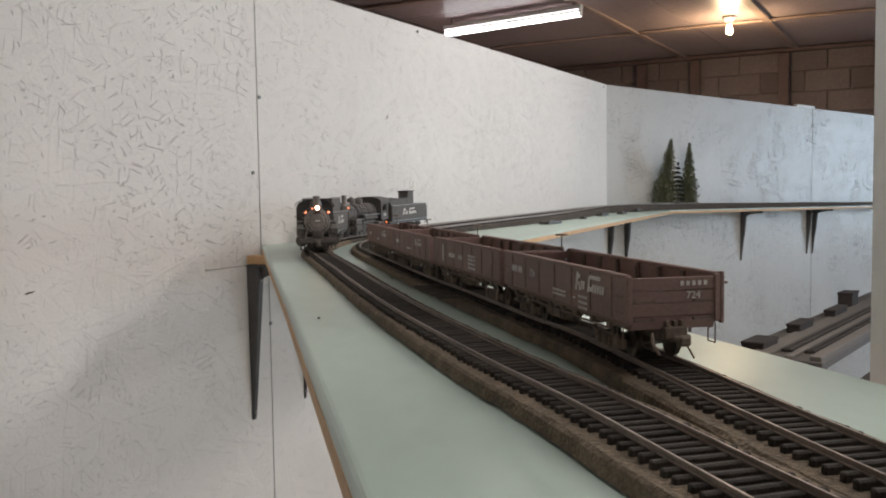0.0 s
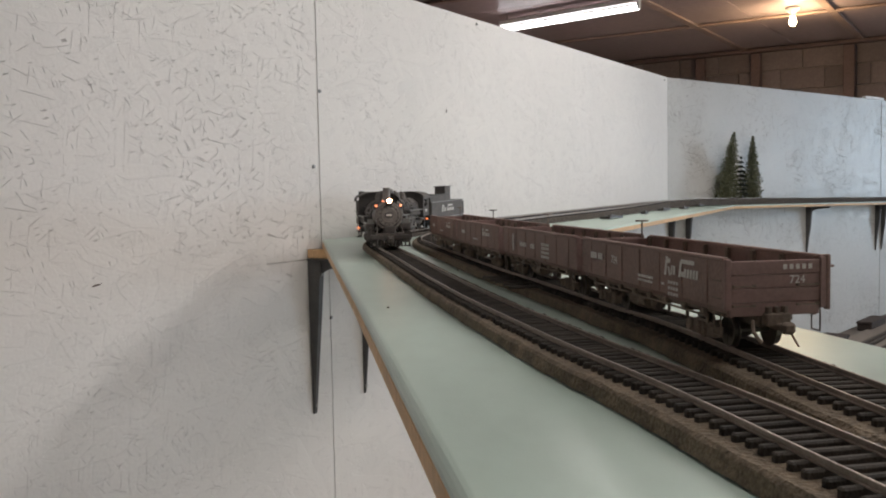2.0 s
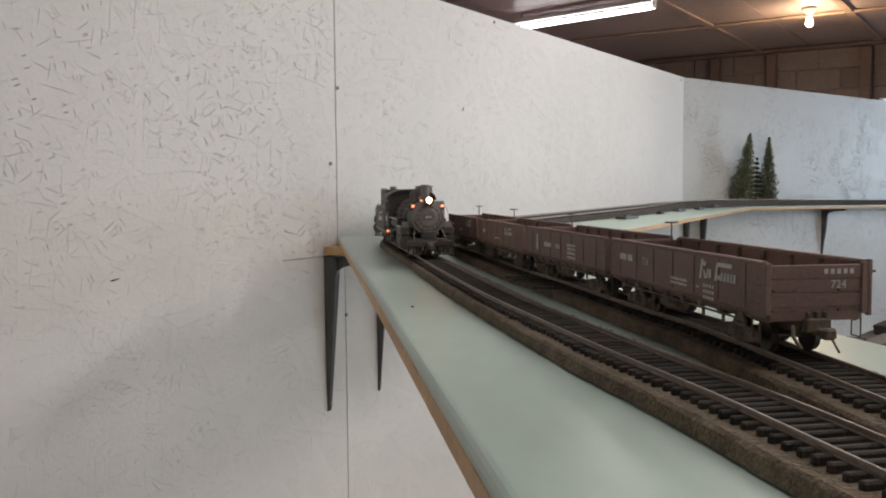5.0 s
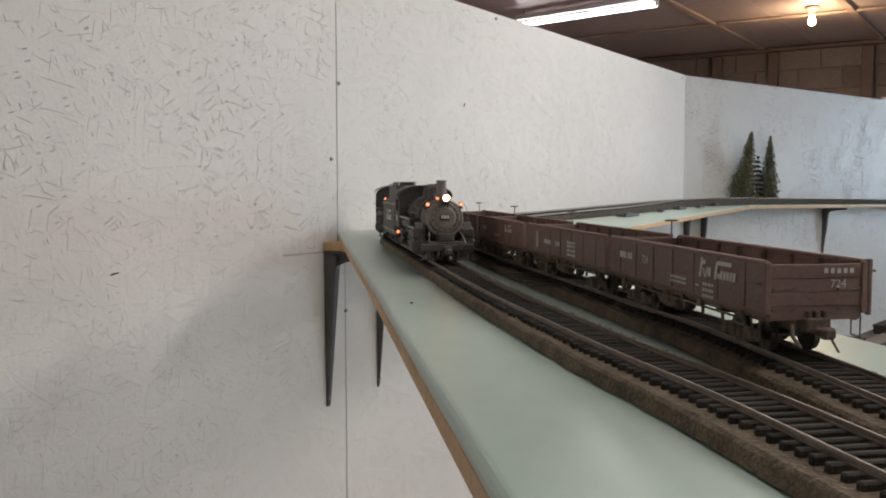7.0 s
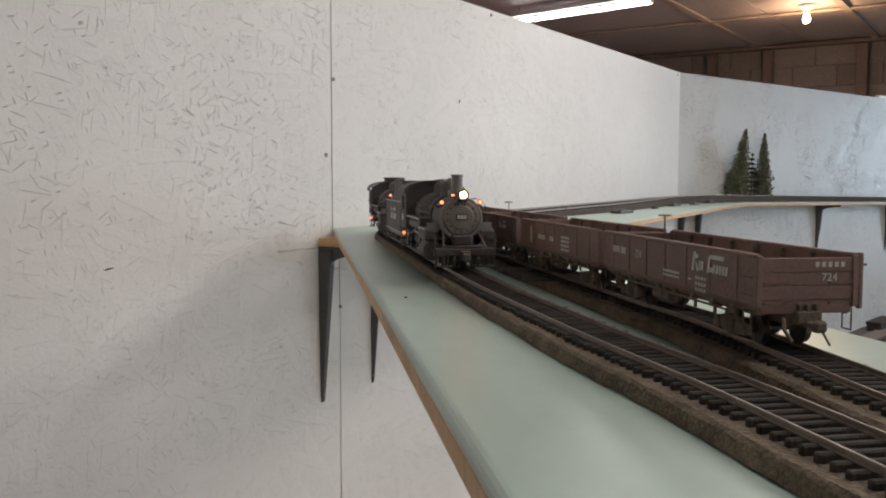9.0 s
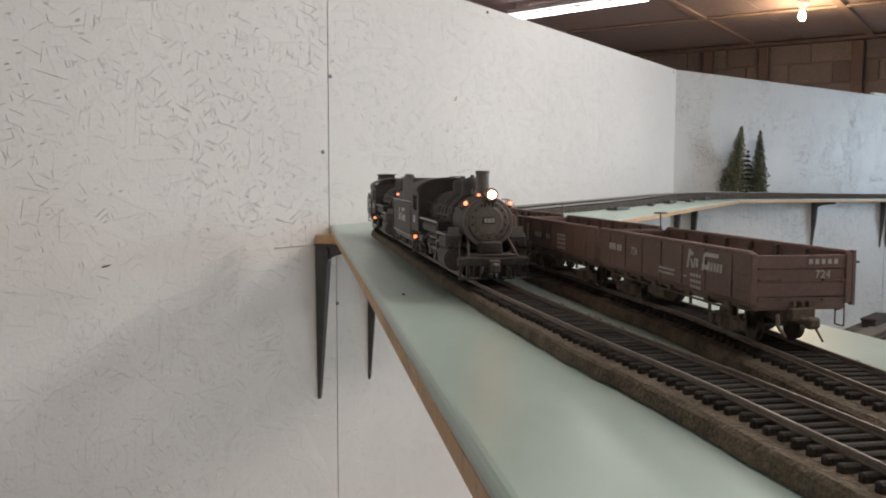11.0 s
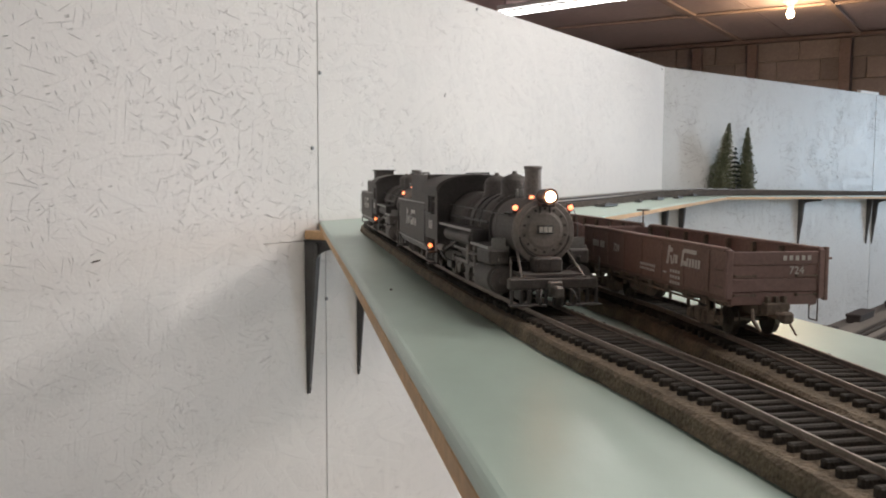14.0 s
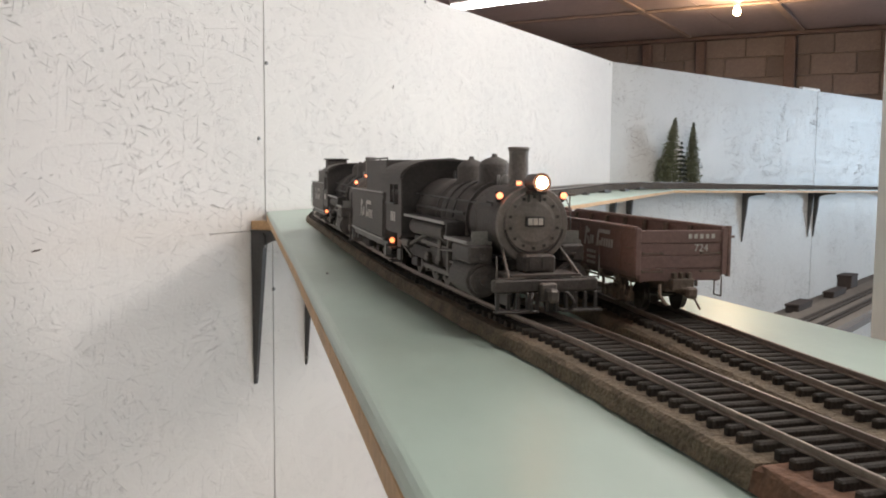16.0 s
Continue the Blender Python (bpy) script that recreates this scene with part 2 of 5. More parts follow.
def cyl(bm, p, q, r1, r2=None, seg=16):
    """A round bar from p to q."""
    p, q = Vector(p), Vector(q)
    d = q - p
    m = Matrix.Translation((p + q) / 2) @ d.to_track_quat("Z", "Y").to_matrix().to_4x4()
    bmesh.ops.create_cone(bm, cap_ends=True, segments=seg, radius1=r1, radius2=r1 if r2 is None else r2, depth=d.length, matrix=m)


def ball(bm, c, r, seg=12, squash=1.0):
    bmesh.ops.create_uvsphere(bm, u_segments=seg, v_segments=max(6, seg // 2), radius=r, matrix=Matrix.Translation(c) @ Matrix.Diagonal((1, 1, squash, 1)))


def turned(bm, profile, c, seg=20):
    """A body of revolution round the upright axis through c, from (radius, height) pairs."""
    rings = []
    for r, h in profile:
        rings.append([bm.verts.new((c[0] + r * math.cos(2 * math.pi * k / seg), c[1] + r * math.sin(2 * math.pi * k / seg), c[2] + h)) for k in range(seg)])
    for a, b in zip(rings, rings[1:]):
        for k in range(seg):
            bm.faces.new((a[k], a[(k + 1) % seg], b[(k + 1) % seg], b[k]))
    bm.faces.new(rings[0][::-1])
    bm.faces.new(rings[-1])


def prism(bm, pts, x0, x1):
    """A solid between x0 and x1 with the outline pts (y, z)."""
    a = [bm.verts.new((x0, y, z)) for y, z in pts]
    b = [bm.verts.new((x1, y, z)) for y, z in pts]
    n = len(pts)
    bm.faces.new(a)
    bm.faces.new(b[::-1])
    for k in range(n):
        bm.faces.new((a[k], b[k], b[(k + 1) % n], a[(k + 1) % n]))
    bmesh.ops.recalc_face_normals(bm, faces=bm.faces)


def slab(bm, outline, thick, top=None):
    """A board with the plan outline and its top at top(p)."""
    hi = [bm.verts.new((p[0], p[1], top(p))) for p in outline]
    lo = [bm.verts.new((p[0], p[1], top(p) - thick)) for p in outline]
    n = len(outline)
    bm.faces.new(hi)
    bm.faces.new(lo[::-1])
    for k in range(n):
        bm.faces.new((hi[k], lo[k], lo[(k + 1) % n], hi[(k + 1) % n]))
    bmesh.ops.recalc_face_normals(bm, faces=bm.faces)


def tube_along(name, pts, r, mat, parent=None, label=""):
    """A round wire through the points, as a mesh."""
    bm = bmesh.new()
    for p, q in zip(pts, pts[1:]):
        cyl(bm, p, q, r, seg=6)
    return part(name, bm, mat, parent, label, smooth=True)


def words(name, text, size, mat, parent, m, label=""):
    """Flat lettering as a mesh."""
    cu = bpy.data.curves.new(name, "FONT")
    cu.body, cu.size, cu.align_x, cu.align_y, cu.extrude = text, size, "CENTER", "CENTER", 0.00008
    tmp = bpy.data.objects.new(name, cu)
    scene.collection.objects.link(tmp)
    me = bpy.data.meshes.new_from_object(tmp.evaluated_get(bpy.context.evaluated_depsgraph_get()))
    bpy.data.objects.remove(tmp)
    me.materials.clear()
    me.materials.append(mat)
    ob = new(name, me)
    ob.parent, ob.matrix_basis = parent, m
    if label:
        tagged(ob, label)
    return ob


# ---------------------------------------------------------------- walls


def panel_mesh(bm, p, q, z0, z1, thick, back, u0):
    """One board of a wall from p to q, its face on that line, thickness towards back; with uv in metres."""
    uv = bm.loops.layers.uv.verify()
    p, q = Vector(p), Vector(q)
    L = (q - p).length
    vs = [bm.verts.new((c.x + o.x, c.y + o.y, z)) for o in (Vector((0, 0, 0)), back * thick) for z in (z0, z1) for c in (p, q)]
    f = [(0, 1, 3, 2), (4, 6, 7, 5), (0, 4, 5, 1), (2, 3, 7, 6), (0, 2, 6, 4), (1, 5, 7, 3)]
    for idx in f:
        face = bm.faces.new([vs[i] for i in idx])
        for loop in face.loops:
            i = vs.index(loop.vert)
            loop[uv].uv = ((i % 2) * L + u0, vs[i].co.z)
    bmesh.ops.recalc_face_normals(bm, faces=bm.faces)


def backdrop(name, at, spans, mat, label, back):
    """A wall of butted boards; spans: (from, to, bottom, top)."""
    wall = tagged(empty(name), label, "wall", kind="structure")
    for a0, a1, z0, z1, *other in spans:
        bm = bmesh.new()
        panel_mesh(bm, at(a0, 0), at(a1, 0), z0, z1, 0.011, back, a0)
        part("panel", bm, other[0] if other else mat, wall)
    return wall


backdrop("wall_west", rm, [(-3.49, -0.155, 0.012, TOPZ + 0.04), (-0.155, -0.0016, 1.1714, TOPZ + 0.04), (-0.155, 0.0196, 0.012, 1.1700),
                           (0.0016, 2.106, 1.1714, TOPZ, M_WALL_PLAIN), (0.0224, 2.106, 0.012, 1.1700, M_WALL_PLAIN)],
         M_WALL, "white-painted strand board backdrop with flakes, seams and scuffs", -V)
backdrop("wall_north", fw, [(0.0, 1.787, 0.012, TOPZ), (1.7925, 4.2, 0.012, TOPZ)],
         M_WALL_FAR, "white-painted strand board backdrop, dimmed in colour, glossy in the daylight", -FARN)
# thin board shims on top of the far wall
bm = bmesh.new()
box(bm, (0, 0, 0), (0.20, 0.02, 0.014), bevel=0.002)
tagged(part("batten_scrap", bm, M_POST, m=Matrix.Translation(fw(1.72, -0.012, TOPZ + 0.007)) @ pose(0, 0, 0, 0, 0, heading(FAR) + 90)), "pale scrap batten lying on the backdrop wall's top edge", "batten")

# screws, nail heads and chipped marks on the boards


def screw(a, z, r=0.004):
    bm = bmesh.new()
    cyl(bm, (0, 0, -0.001), (0, 0, 0.0016), r, r * 0.8, 12)
    box(bm, (0, 0, 0.0016), (r * 1.3, r * 0.25, 0.0004))
    return tagged(part("screw", bm, M_SCREW, m=Matrix.Translation(rm(a, 0.001, z)) @ V.to_track_quat("Z", "Y").to_matrix().to_4x4()), "steel screw head in the white backdrop board", "screw", "backdrop screws")


for a, z in ((-0.018, 1.350), (0.006, 1.497), (0.62, 1.716), (-0.016, 1.10), (0.022, 1.05), (2.07, 1.715)):
    screw(a, z)


def chip(a, z, w, h, turn):
    """A small gouge that bares dark wood."""
    bm = bmesh.new()
    pts = [(-w / 2, 0), (-w * 0.2, h * 0.5), (w * 0.25, h * 0.35), (w / 2, 0.1 * h), (w * 0.2, -h * 0.4), (-w * 0.3, -h * 0.5)]
    lo = [bm.verts.new((x, y, 0)) for x, y in pts]
    hi = [bm.verts.new((x * 0.8, y * 0.8, 0.0008)) for x, y in pts]
    for k in range(6):
        bm.faces.new((lo[k], lo[(k + 1) % 6], hi[(k + 1) % 6], hi[k]))
    bm.faces.new(hi)
    return tagged(part("wood_chip", bm, M_CHIP, m=Matrix.Translation(rm(a, 0.0006, z)) @ V.to_track_quat("Z", "Y").to_matrix().to_4x4() @ pose(0, 0, 0, 0, 0, turn)), "dark raised splinter on the white board", "chip", "wall chips")


chip(-0.513, 1.168, 0.020, 0.003, 8)
chip(-0.70, 1.130, 0.012, 0.003, -20)
chip(0.47, 1.49, 0.013, 0.003, 60)

# ---------------------------------------------------------------- room shell
AXIS = heading(U)


def wall_box(name, c0, c1, z0, z1, thick, mat, label):
    d = (c1 - c0)
    bm = bmesh.new()
    box(bm, (0, 0, 0), (thick, d.length, z1 - z0))
    mid = (c0 + c1) / 2
    return tagged(part(name, bm, mat, m=pose(mid.x, mid.y, (z0 + z1) / 2, 0, 0, heading(d))), label, "wall", kind="structure")


A0, A1, B0, B1 = -3.6, 7.95, -2.6, 5.6
bm = bmesh.new()
box(bm, (0, 0, -0.06), (B1 - B0 + 0.4, A1 - A0 + 0.4, 0.12))
mid = rm((A0 + A1) / 2, (B0 + B1) / 2)
tagged(part("floor", bm, M_FLOOR, m=pose(mid.x, mid.y, 0, 0, 0, AXIS)), "grey concrete basement floor", "floor", kind="structure")
bm = bmesh.new()
box(bm, (0, 0, 0.06), (B1 - B0 + 0.4, A1 - A0 + 0.4, 0.10))
for i in range(7):          # boards of the ceiling, each a shade proud
    for j in range(4):
        box(bm, ((j - 1.5) * 2.44 + 0.3, (i - 3) * 1.22 * 1.35, 0.006), (2.43, 1.64, 0.010))
tagged(part("ceiling", bm, M_CEIL, m=pose(mid.x, mid.y, CEIL, 0, 0, AXIS)), "dark brown hardboard ceiling in large sheets", "ceiling", kind="structure")
# battens that cover the sheet joints
for a0, b0, a1, b1 in ((A0, -1.12, A1, -1.12), (A0, -0.05, A1, -0.05), (A0, 1.02, A1, 1.02), (A0, 2.09, A1, 2.09), (A0, 3.16, A1, 3.16), (6.23, B0, 6.23, B1), (4.1, B0, 4.1, B1), (1.9, B0, 1.9, B1)):
    p, q = rm(a0, b0), rm(a1, b1)
    bm = bmesh.new()
    box(bm, (0, 0, 0), (0.065, (q - p).length, 0.018), bevel=0.003)
    c = (p + q) / 2
    tagged(part("trim", bm, M_BATTEN, m=pose(c.x, c.y, CEIL - 0.011 - (0.002 if a0 == a1 else 0), 0, 0, heading(q - p))), "varnished pine ceiling batten over a sheet joint", "batten", kind="structure")
wall_box("wall_outer_west", rm(A0, B0), rm(A1, B0), 0, CEIL, 0.2, M_STUD, "dark timber wall behind the backdrop")
wall_box("wall_south", rm(A0, B0), rm(A0, B1), 0, CEIL, 0.2, M_ROOM, "plain beige basement wall behind the camera")
wall_box("wall_east", rm(A0, B1), rm(A1, B1), 0, CEIL, 0.2, M_ROOM, "plain beige basement wall")
# daylight window at the block wall's east end
W0, W1, WZ0, WZ1 = 3.55, 5.45, 0.95, 2.25
win = tagged(empty("window_1", pose(*rm(A1 + 0.1, (W0 + W1) / 2, (WZ0 + WZ1) / 2), 0, 0, AXIS)), "wide white-framed basement window letting in daylight", "window", kind="structure")
hw, hh = (W1 - W0) / 2, (WZ1 - WZ0) / 2
for x in (-hw + 0.03, 0, hw - 0.03):
    bm = bmesh.new()
    box(bm, (x, 0, 0), (0.06, 0.08, 2 * hh), bevel=0.004)
    part("window_frame", bm, M_LAMPWHITE, win)
for z in (-hh + 0.03, hh - 0.03):
    bm = bmesh.new()
    box(bm, (0, 0, z), (2 * hw, 0.07, 0.06), bevel=0.004)
    part("window_frame", bm, M_LAMPWHITE, win)
lamp("window_daylight", "AREA", WINDOW_POWER, DAY, look(rm(A1 + 0.02, (W0 + W1) / 2, (WZ0 + WZ1) / 2), rm(0, (W0 + W1) / 2, (WZ0 + WZ1) / 2)), 2 * hw, 2 * hh)

# north wall: concrete blocks with mortar joints, and dark studs before it
nw = tagged(empty("wall_block", pose(*rm(A1, 0), 0, 0, AXIS)), "brown-grey concrete block wall in running bond", "wall", kind="structure")
bm = bmesh.new()
for x0, x1, z0, z1 in ((B0 - 0.1, W0, 0, CEIL), (W1, B1 + 0.1, 0, CEIL), (W0, W1, 0, WZ0), (W0, W1, WZ1, CEIL)):
    box(bm, ((x0 + x1) / 2, 0.11, (z0 + z1) / 2), (x1 - x0, 0.2, z1 - z0))
part("mortar", bm, M_MORTAR, nw)
bm = bmesh.new()
box(bm, (0, 0, 0), (0.394, 0.024, 0.192), bevel=0.004)
first = part("block", bm, M_BLOCK, nw)
first.matrix_basis = pose(B0 + 0.2, 0.0, 0.1)
for row in range(13):
    for col in range(20):
        x = B0 + 0.2 + col * 0.405 + (0.2 if row % 2 else 0)
        if x > B1 or (row == 0 and col == 0):
            continue
        if row < 6 or x + 0.2 > W0:
            continue
        b = new("block", first.data)
        b.parent, b.matrix_basis = nw, pose(x, 0.0, 0.1 + row * 0.203)
for b, w in ((-1.55, 0.09), (-1.0, 0.09), (-0.15, 0.10), (0.74, 0.15), (1.58, 0.10), (2.25, 0.09), (2.68, 0.09)):
    bm = bmesh.new()
    box(bm, (0, 0, 0), (w, 0.09, CEIL - 0.05), bevel=0.006)
    p = rm(A1 - 0.09, b, CEIL / 2 - 0.03)
    tagged(part("wall_stud", bm, M_STUD, m=pose(*p, 0, 0, AXIS)), "dark red-brown timber stud before the block wall", "stud", "wall studs", "structure")
bm = bmesh.new()
box(bm, (0, 0, 0), (B1 - B0, 0.09, 0.035), bevel=0.006)
tagged(part("trim", bm, M_STUD, m=pose(*rm(A1 - 0.09, (B0 + B1) / 2, CEIL - 0.028), 0, 0, AXIS)), "dark timber top plate along the block wall", "beam", kind="structure")

# ---------------------------------------------------------------- lamps


def tube_lamp(p, turn, length=1.2):
    """A fluorescent tube on a white batten with end holders."""
    t = tagged(empty("fluorescent_lamp", pose(*p, 0, 0, turn)), "lit white fluorescent tube lamp hung under the ceiling", "lamp", "ceiling tubes")
    bm = bmesh.new()
    box(bm, (0, 0, 0.052), (length + 0.02, 0.05, 0.035), bevel=0.006)
    part("housing", bm, M_LAMPWHITE, t)
    for x in (-length / 2, length / 2):
        bm = bmesh.new()
        box(bm, (x, 0, 0.018), (0.012, 0.042, 0.06), bevel=0.004)
        part("lamp_holder", bm, M_LAMPWHITE, t)
        bm = bmesh.new()
        cyl(bm, (x * 0.9, 0, 0.06), (x * 0.9, 0, CEIL - p[2]), 0.004, seg=6)
        part("hanger", bm, M_STEEL, t)
    bm = bmesh.new()
    cyl(bm, (-length / 2, 0, 0), (length / 2, 0, 0), 0.017, seg=16)
    part("tube", bm, M_TUBE, t, "glowing white tube", smooth=True)
    return t


TUBE = (Vector((0.032, 7.098, 2.55)) + Vector((0.998, 6.351, 2.55))) / 2
TURN = heading(Vector((0.966, -0.747, 0))) + 90
tube_lamp(TUBE, TURN)
# unseen tubes: the first set by the shelf's shadow, the others added as fill
UNSEEN_LAMPS = (Vector((2.10, 1.00, 2.55)), Vector((0.95, 2.30, 2.55)), Vector((0.45, 0.35, 2.55)), Vector((4.60, 0.90, 2.55)))
for p in UNSEEN_LAMPS:
    tube_lamp(p, TURN)
for p, share in zip((TUBE, *UNSEEN_LAMPS), (1.6, 0.98, 0.31, 0.16, 1.45)):
    lamp("tube_light", "AREA", TUBE_POWER * share, COOL, pose(p[0], p[1], p[2] - 0.03, 0, 0, TURN), 1.2, 0.04)

BULB = Vector((2.273, 7.087, 2.55))
bl = tagged(empty("ceiling_bulb", pose(*BULB)), "lit bare bulb in a porcelain ceiling holder", "lamp")
bm = bmesh.new()
turned(bm, [(0.055, 0.105), (0.055, 0.09), (0.03, 0.07), (0.022, 0.045), (0.018, 0.04)], (0, 0, 0), 20)
part("holder", bm, M_LAMPWHITE, bl, smooth=True)
bm = bmesh.new()
turned(bm, [(0.004, -0.034), (0.018, -0.030), (0.027, -0.014), (0.028, 0.002), (0.022, 0.022), (0.014, 0.042)], (0, 0, 0), 20)
part("bulb", bm, M_BULB, bl, "glowing warm bulb", smooth=True)
lamp("bulb_light", "POINT", BULB_POWER, WARM, pose(BULB.x, BULB.y, BULB.z - 0.10), 0.04)

# ---------------------------------------------------------------- shelves


def shelf_board(name, outline, edges, label):
    """A green-painted board with raw edge strips along the listed sides."""
    sh = tagged(empty(name), label, "shelf", kind="structure")
    bm = bmesh.new()
    slab(bm, outline, 0.0052, shelf_z)
    keys = [{tuple(round(c, 4) for c in outline[i]), tuple(round(c, 4) for c in outline[j])} for i, j in edges]
    geom = [e for e in bm.edges if max(v.co.z - shelf_z(v.co) for v in e.verts) > -0.001 and {tuple(round(c, 4) for c in v.co.xy) for v in e.verts} in keys]
    bmesh.ops.bevel(bm, geom=geom, offset=0.0050, segments=4, profile=0.5, affect="EDGES")
    part("board", bm, M_GREEN, sh)
    for i, j in edges:
        p, q = Vector(outline[i]).to_3d(), Vector(outline[j]).to_3d()
        d = (q - p).normalized()
        out = Vector((d.y, -d.x, 0))
        bm = bmesh.new()
        vs = []
        for c in (p, q):
            zt = shelf_z(c)
            for o, z in ((-0.014, zt - 0.0054), (-0.0002, zt - 0.0054), (0.0004, zt - 0.0060), (0.0004, zt - 0.0148), (-0.0004, zt - 0.0156), (-0.014, zt - 0.0156)):
                vs.append(bm.verts.new((c.x + o * out.x, c.y + o * out.y, z)))
        n = 6
        for k in range(n):
            bm.faces.new((vs[k], vs[(k + 1) % n], vs[n + (k + 1) % n], vs[n + k]))
        bm.faces.new(vs[:n])
        bm.faces.new(vs[n:][::-1])
        bmesh.ops.recalc_face_normals(bm, faces=bm.faces)
        part("edge_strip", bm, M_PLY, sh, "raw pine edge strip")
    return sh


JOINT_L, JOINT_R = (-0.247, 1.255), (0.100, 1.235)
WEST_END = rm(0.0, 0.003)
near = [(0.232, -0.75), (-0.0140, 0.214), (-0.143, 0.797), JOINT_L, JOINT_R, (0.110, 0.85), (0.170, 0.614), (0.217, 0.450), (0.560, -0.75)]
shelf_board("shelf_near", near, [(1, 0), (2, 1), (3, 2), (5, 4), (6, 5), (7, 6), (8, 7)], "pale mint-green painted shelf board on brackets under two tracks")
jl, jr = (JOINT_L[0], JOINT_L[1] + 0.0001), (JOINT_R[0], JOINT_R[1] + 0.0001)
FRONT = (0.945, 3.683)
back = [jl, tuple(WEST_END.xy), tuple(rm(2.09, 0.003).xy), FRONT, (0.135, 1.78), jr]
shelf_board("shelf_back", back, [(1, 0), (4, 3), (5, 4)], "pale mint-green shelf board along the white backdrop wall")
far_front = fw(4.1, 0.13)
far = [tuple((rm(2.09, 0.003) + 0.0015 * FAR).xy), tuple(fw(4.1, 0.003).xy), tuple(far_front.xy), (FRONT[0] + 0.001, FRONT[1] + 0.001)]
shelf_board("shelf_far", far, [(3, 2)], "narrow mint-green shelf board along the far backdrop wall")


def bracket(p, out, height, reach, name_label, wide=0.0125):
    """A stamped steel shelf bracket: wall strap, arm, tapering web, screws."""
    turn = heading(out)
    b = tagged(empty("shelf_bracket", pose(*p, 0, 0, turn)), name_label, "bracket", "shelf brackets")
    bm = bmesh.new()      # local y out from the wall, z down from the shelf
    n = 10
    outline = [(0.0, 0.0), (reach, 0.0), (reach, -0.006)]
    for k in range(n + 1):
        t = k / n
        outline.append((0.026 + (reach - 0.030) * (1 - t) ** 3.2, -0.009 - 0.036 * t ** 1.6))
    outline += [(0.016, -height * 0.55), (0.005, -height), (0.0, -height)]
    prism(bm, outline, -0.0013, 0.0013)
    part("web", bm, M_STEEL, b)
    bm = bmesh.new()      # pressed channel, rounded at the head and narrowing to its foot
    rows = []
    for z, w, d in ((0.0, 0.72, 0.016), (-0.004, 0.90, 0.026), (-0.010, 1.0, 0.031), (-0.040, 0.98, 0.0275), (-0.10, 0.90, 0.0225), (-height * 0.6, 0.76, 0.0155), (-height + 0.004, 0.52, 0.0055), (-height - 0.004, 0.50, 0.0035)):
        ring = [(-w * wide, 0.0006), (-w * wide, d * 0.80), (-w * wide * 0.72, d), (w * wide * 0.72, d), (w * wide, d * 0.80), (w * wide, 0.0006)]
        rows.append([bm.verts.new((x, y, z)) for x, y in ring])
    for p0, p1 in zip(rows, rows[1:]):
        for k in range(6):
            bm.faces.new((p0[k], p0[(k + 1) % 6], p1[(k + 1) % 6], p1[k]))
    bm.faces.new(rows[0])
    bm.faces.new(rows[-1][::-1])
    bmesh.ops.recalc_face_normals(bm, faces=bm.faces)
    part("wall_strap", bm, M_STEEL, b)
    bm = bmesh.new()
    box(bm, (0, reach / 2, -0.0016), (0.022, reach, 0.003), bevel=0.0008)
    part("arm", bm, M_STEEL, b)
    for z in (-0.03, -height + 0.012):
        bm = bmesh.new()
        d = 0.030 if z > -0.1 else 0.0062
        cyl(bm, (0, d - 0.002, z), (0, d + 0.0012, z), 0.0036, 0.0028, 10)
        part("screw", bm, M_SCREW, b, "steel screw head")
    return b


for a, z in ((-0.030, 1.1735), (0.125, 1.1765)):
    bm = bmesh.new()
    box(bm, (0, 0.10, 0.0022), (0.030, 0.20, 0.0165), bevel=0.001)
    p = rm(a, 0.002, z + 0.0065)
    tagged(part("shelf_cleat", bm, M_PLY, m=pose(*p, 0, 0, heading(V))), "raw pine packing block on a bracket under the shelf", "block", "shelf cleats")
BL = "dark grey stamped steel shelf bracket screwed to the backdrop wall"
bracket(rm(-0.035, 0.0, 1.1725), V, 0.300, 0.20, BL, 0.0085)
bracket(rm(0.125, 0.0, 1.1755), V, 0.295, 0.24, BL, 0.0030)
for w in (-0.02, 0.09):
    bracket(fw(w + 0.03, 0.0, shelf_z(fw(w, 0.0)) - 0.0166), FARN, 0.235, 0.115, BL, 0.006)
for w in (1.05, 1.735, 1.80, 2.7):
    bracket(fw(w, 0.0, shelf_z(fw(w, 0.0)) - 0.0166), FARN, 0.235, 0.115, BL, 0.006)

# ---------------------------------------------------------------- tracks
GAUGE, TIE_STEP = 0.0210, 0.0078


def smooth_path(ctrl, step=0.004):
    """Evenly spaced places along a smooth curve through the control places."""
    c = [Vector(p).to_2d() for p in ctrl]
    c = [2 * c[0] - c[1]] + c + [2 * c[-1] - c[-2]]
    out = []
    for i in range(1, len(c) - 2):
        p0, p1, p2, p3 = c[i - 1:i + 3]
        for j in range(24):
            t = j / 24
            out.append(0.5 * ((2 * p1) + (p2 - p0) * t + (2 * p0 - 5 * p1 + 4 * p2 - p3) * t * t + (3 * p1 - p0 - 3 * p2 + p3) * t ** 3))
    out.append(c[-2])
    even, left = [out[0]], step
    for p, q in zip(out, out[1:]):
        d = (q - p).length
        at = 0.0
        while d - at >= left:
            at += left
            even.append(p + (q - p) * at / d)
            left = step
        left -= d - at
    return even


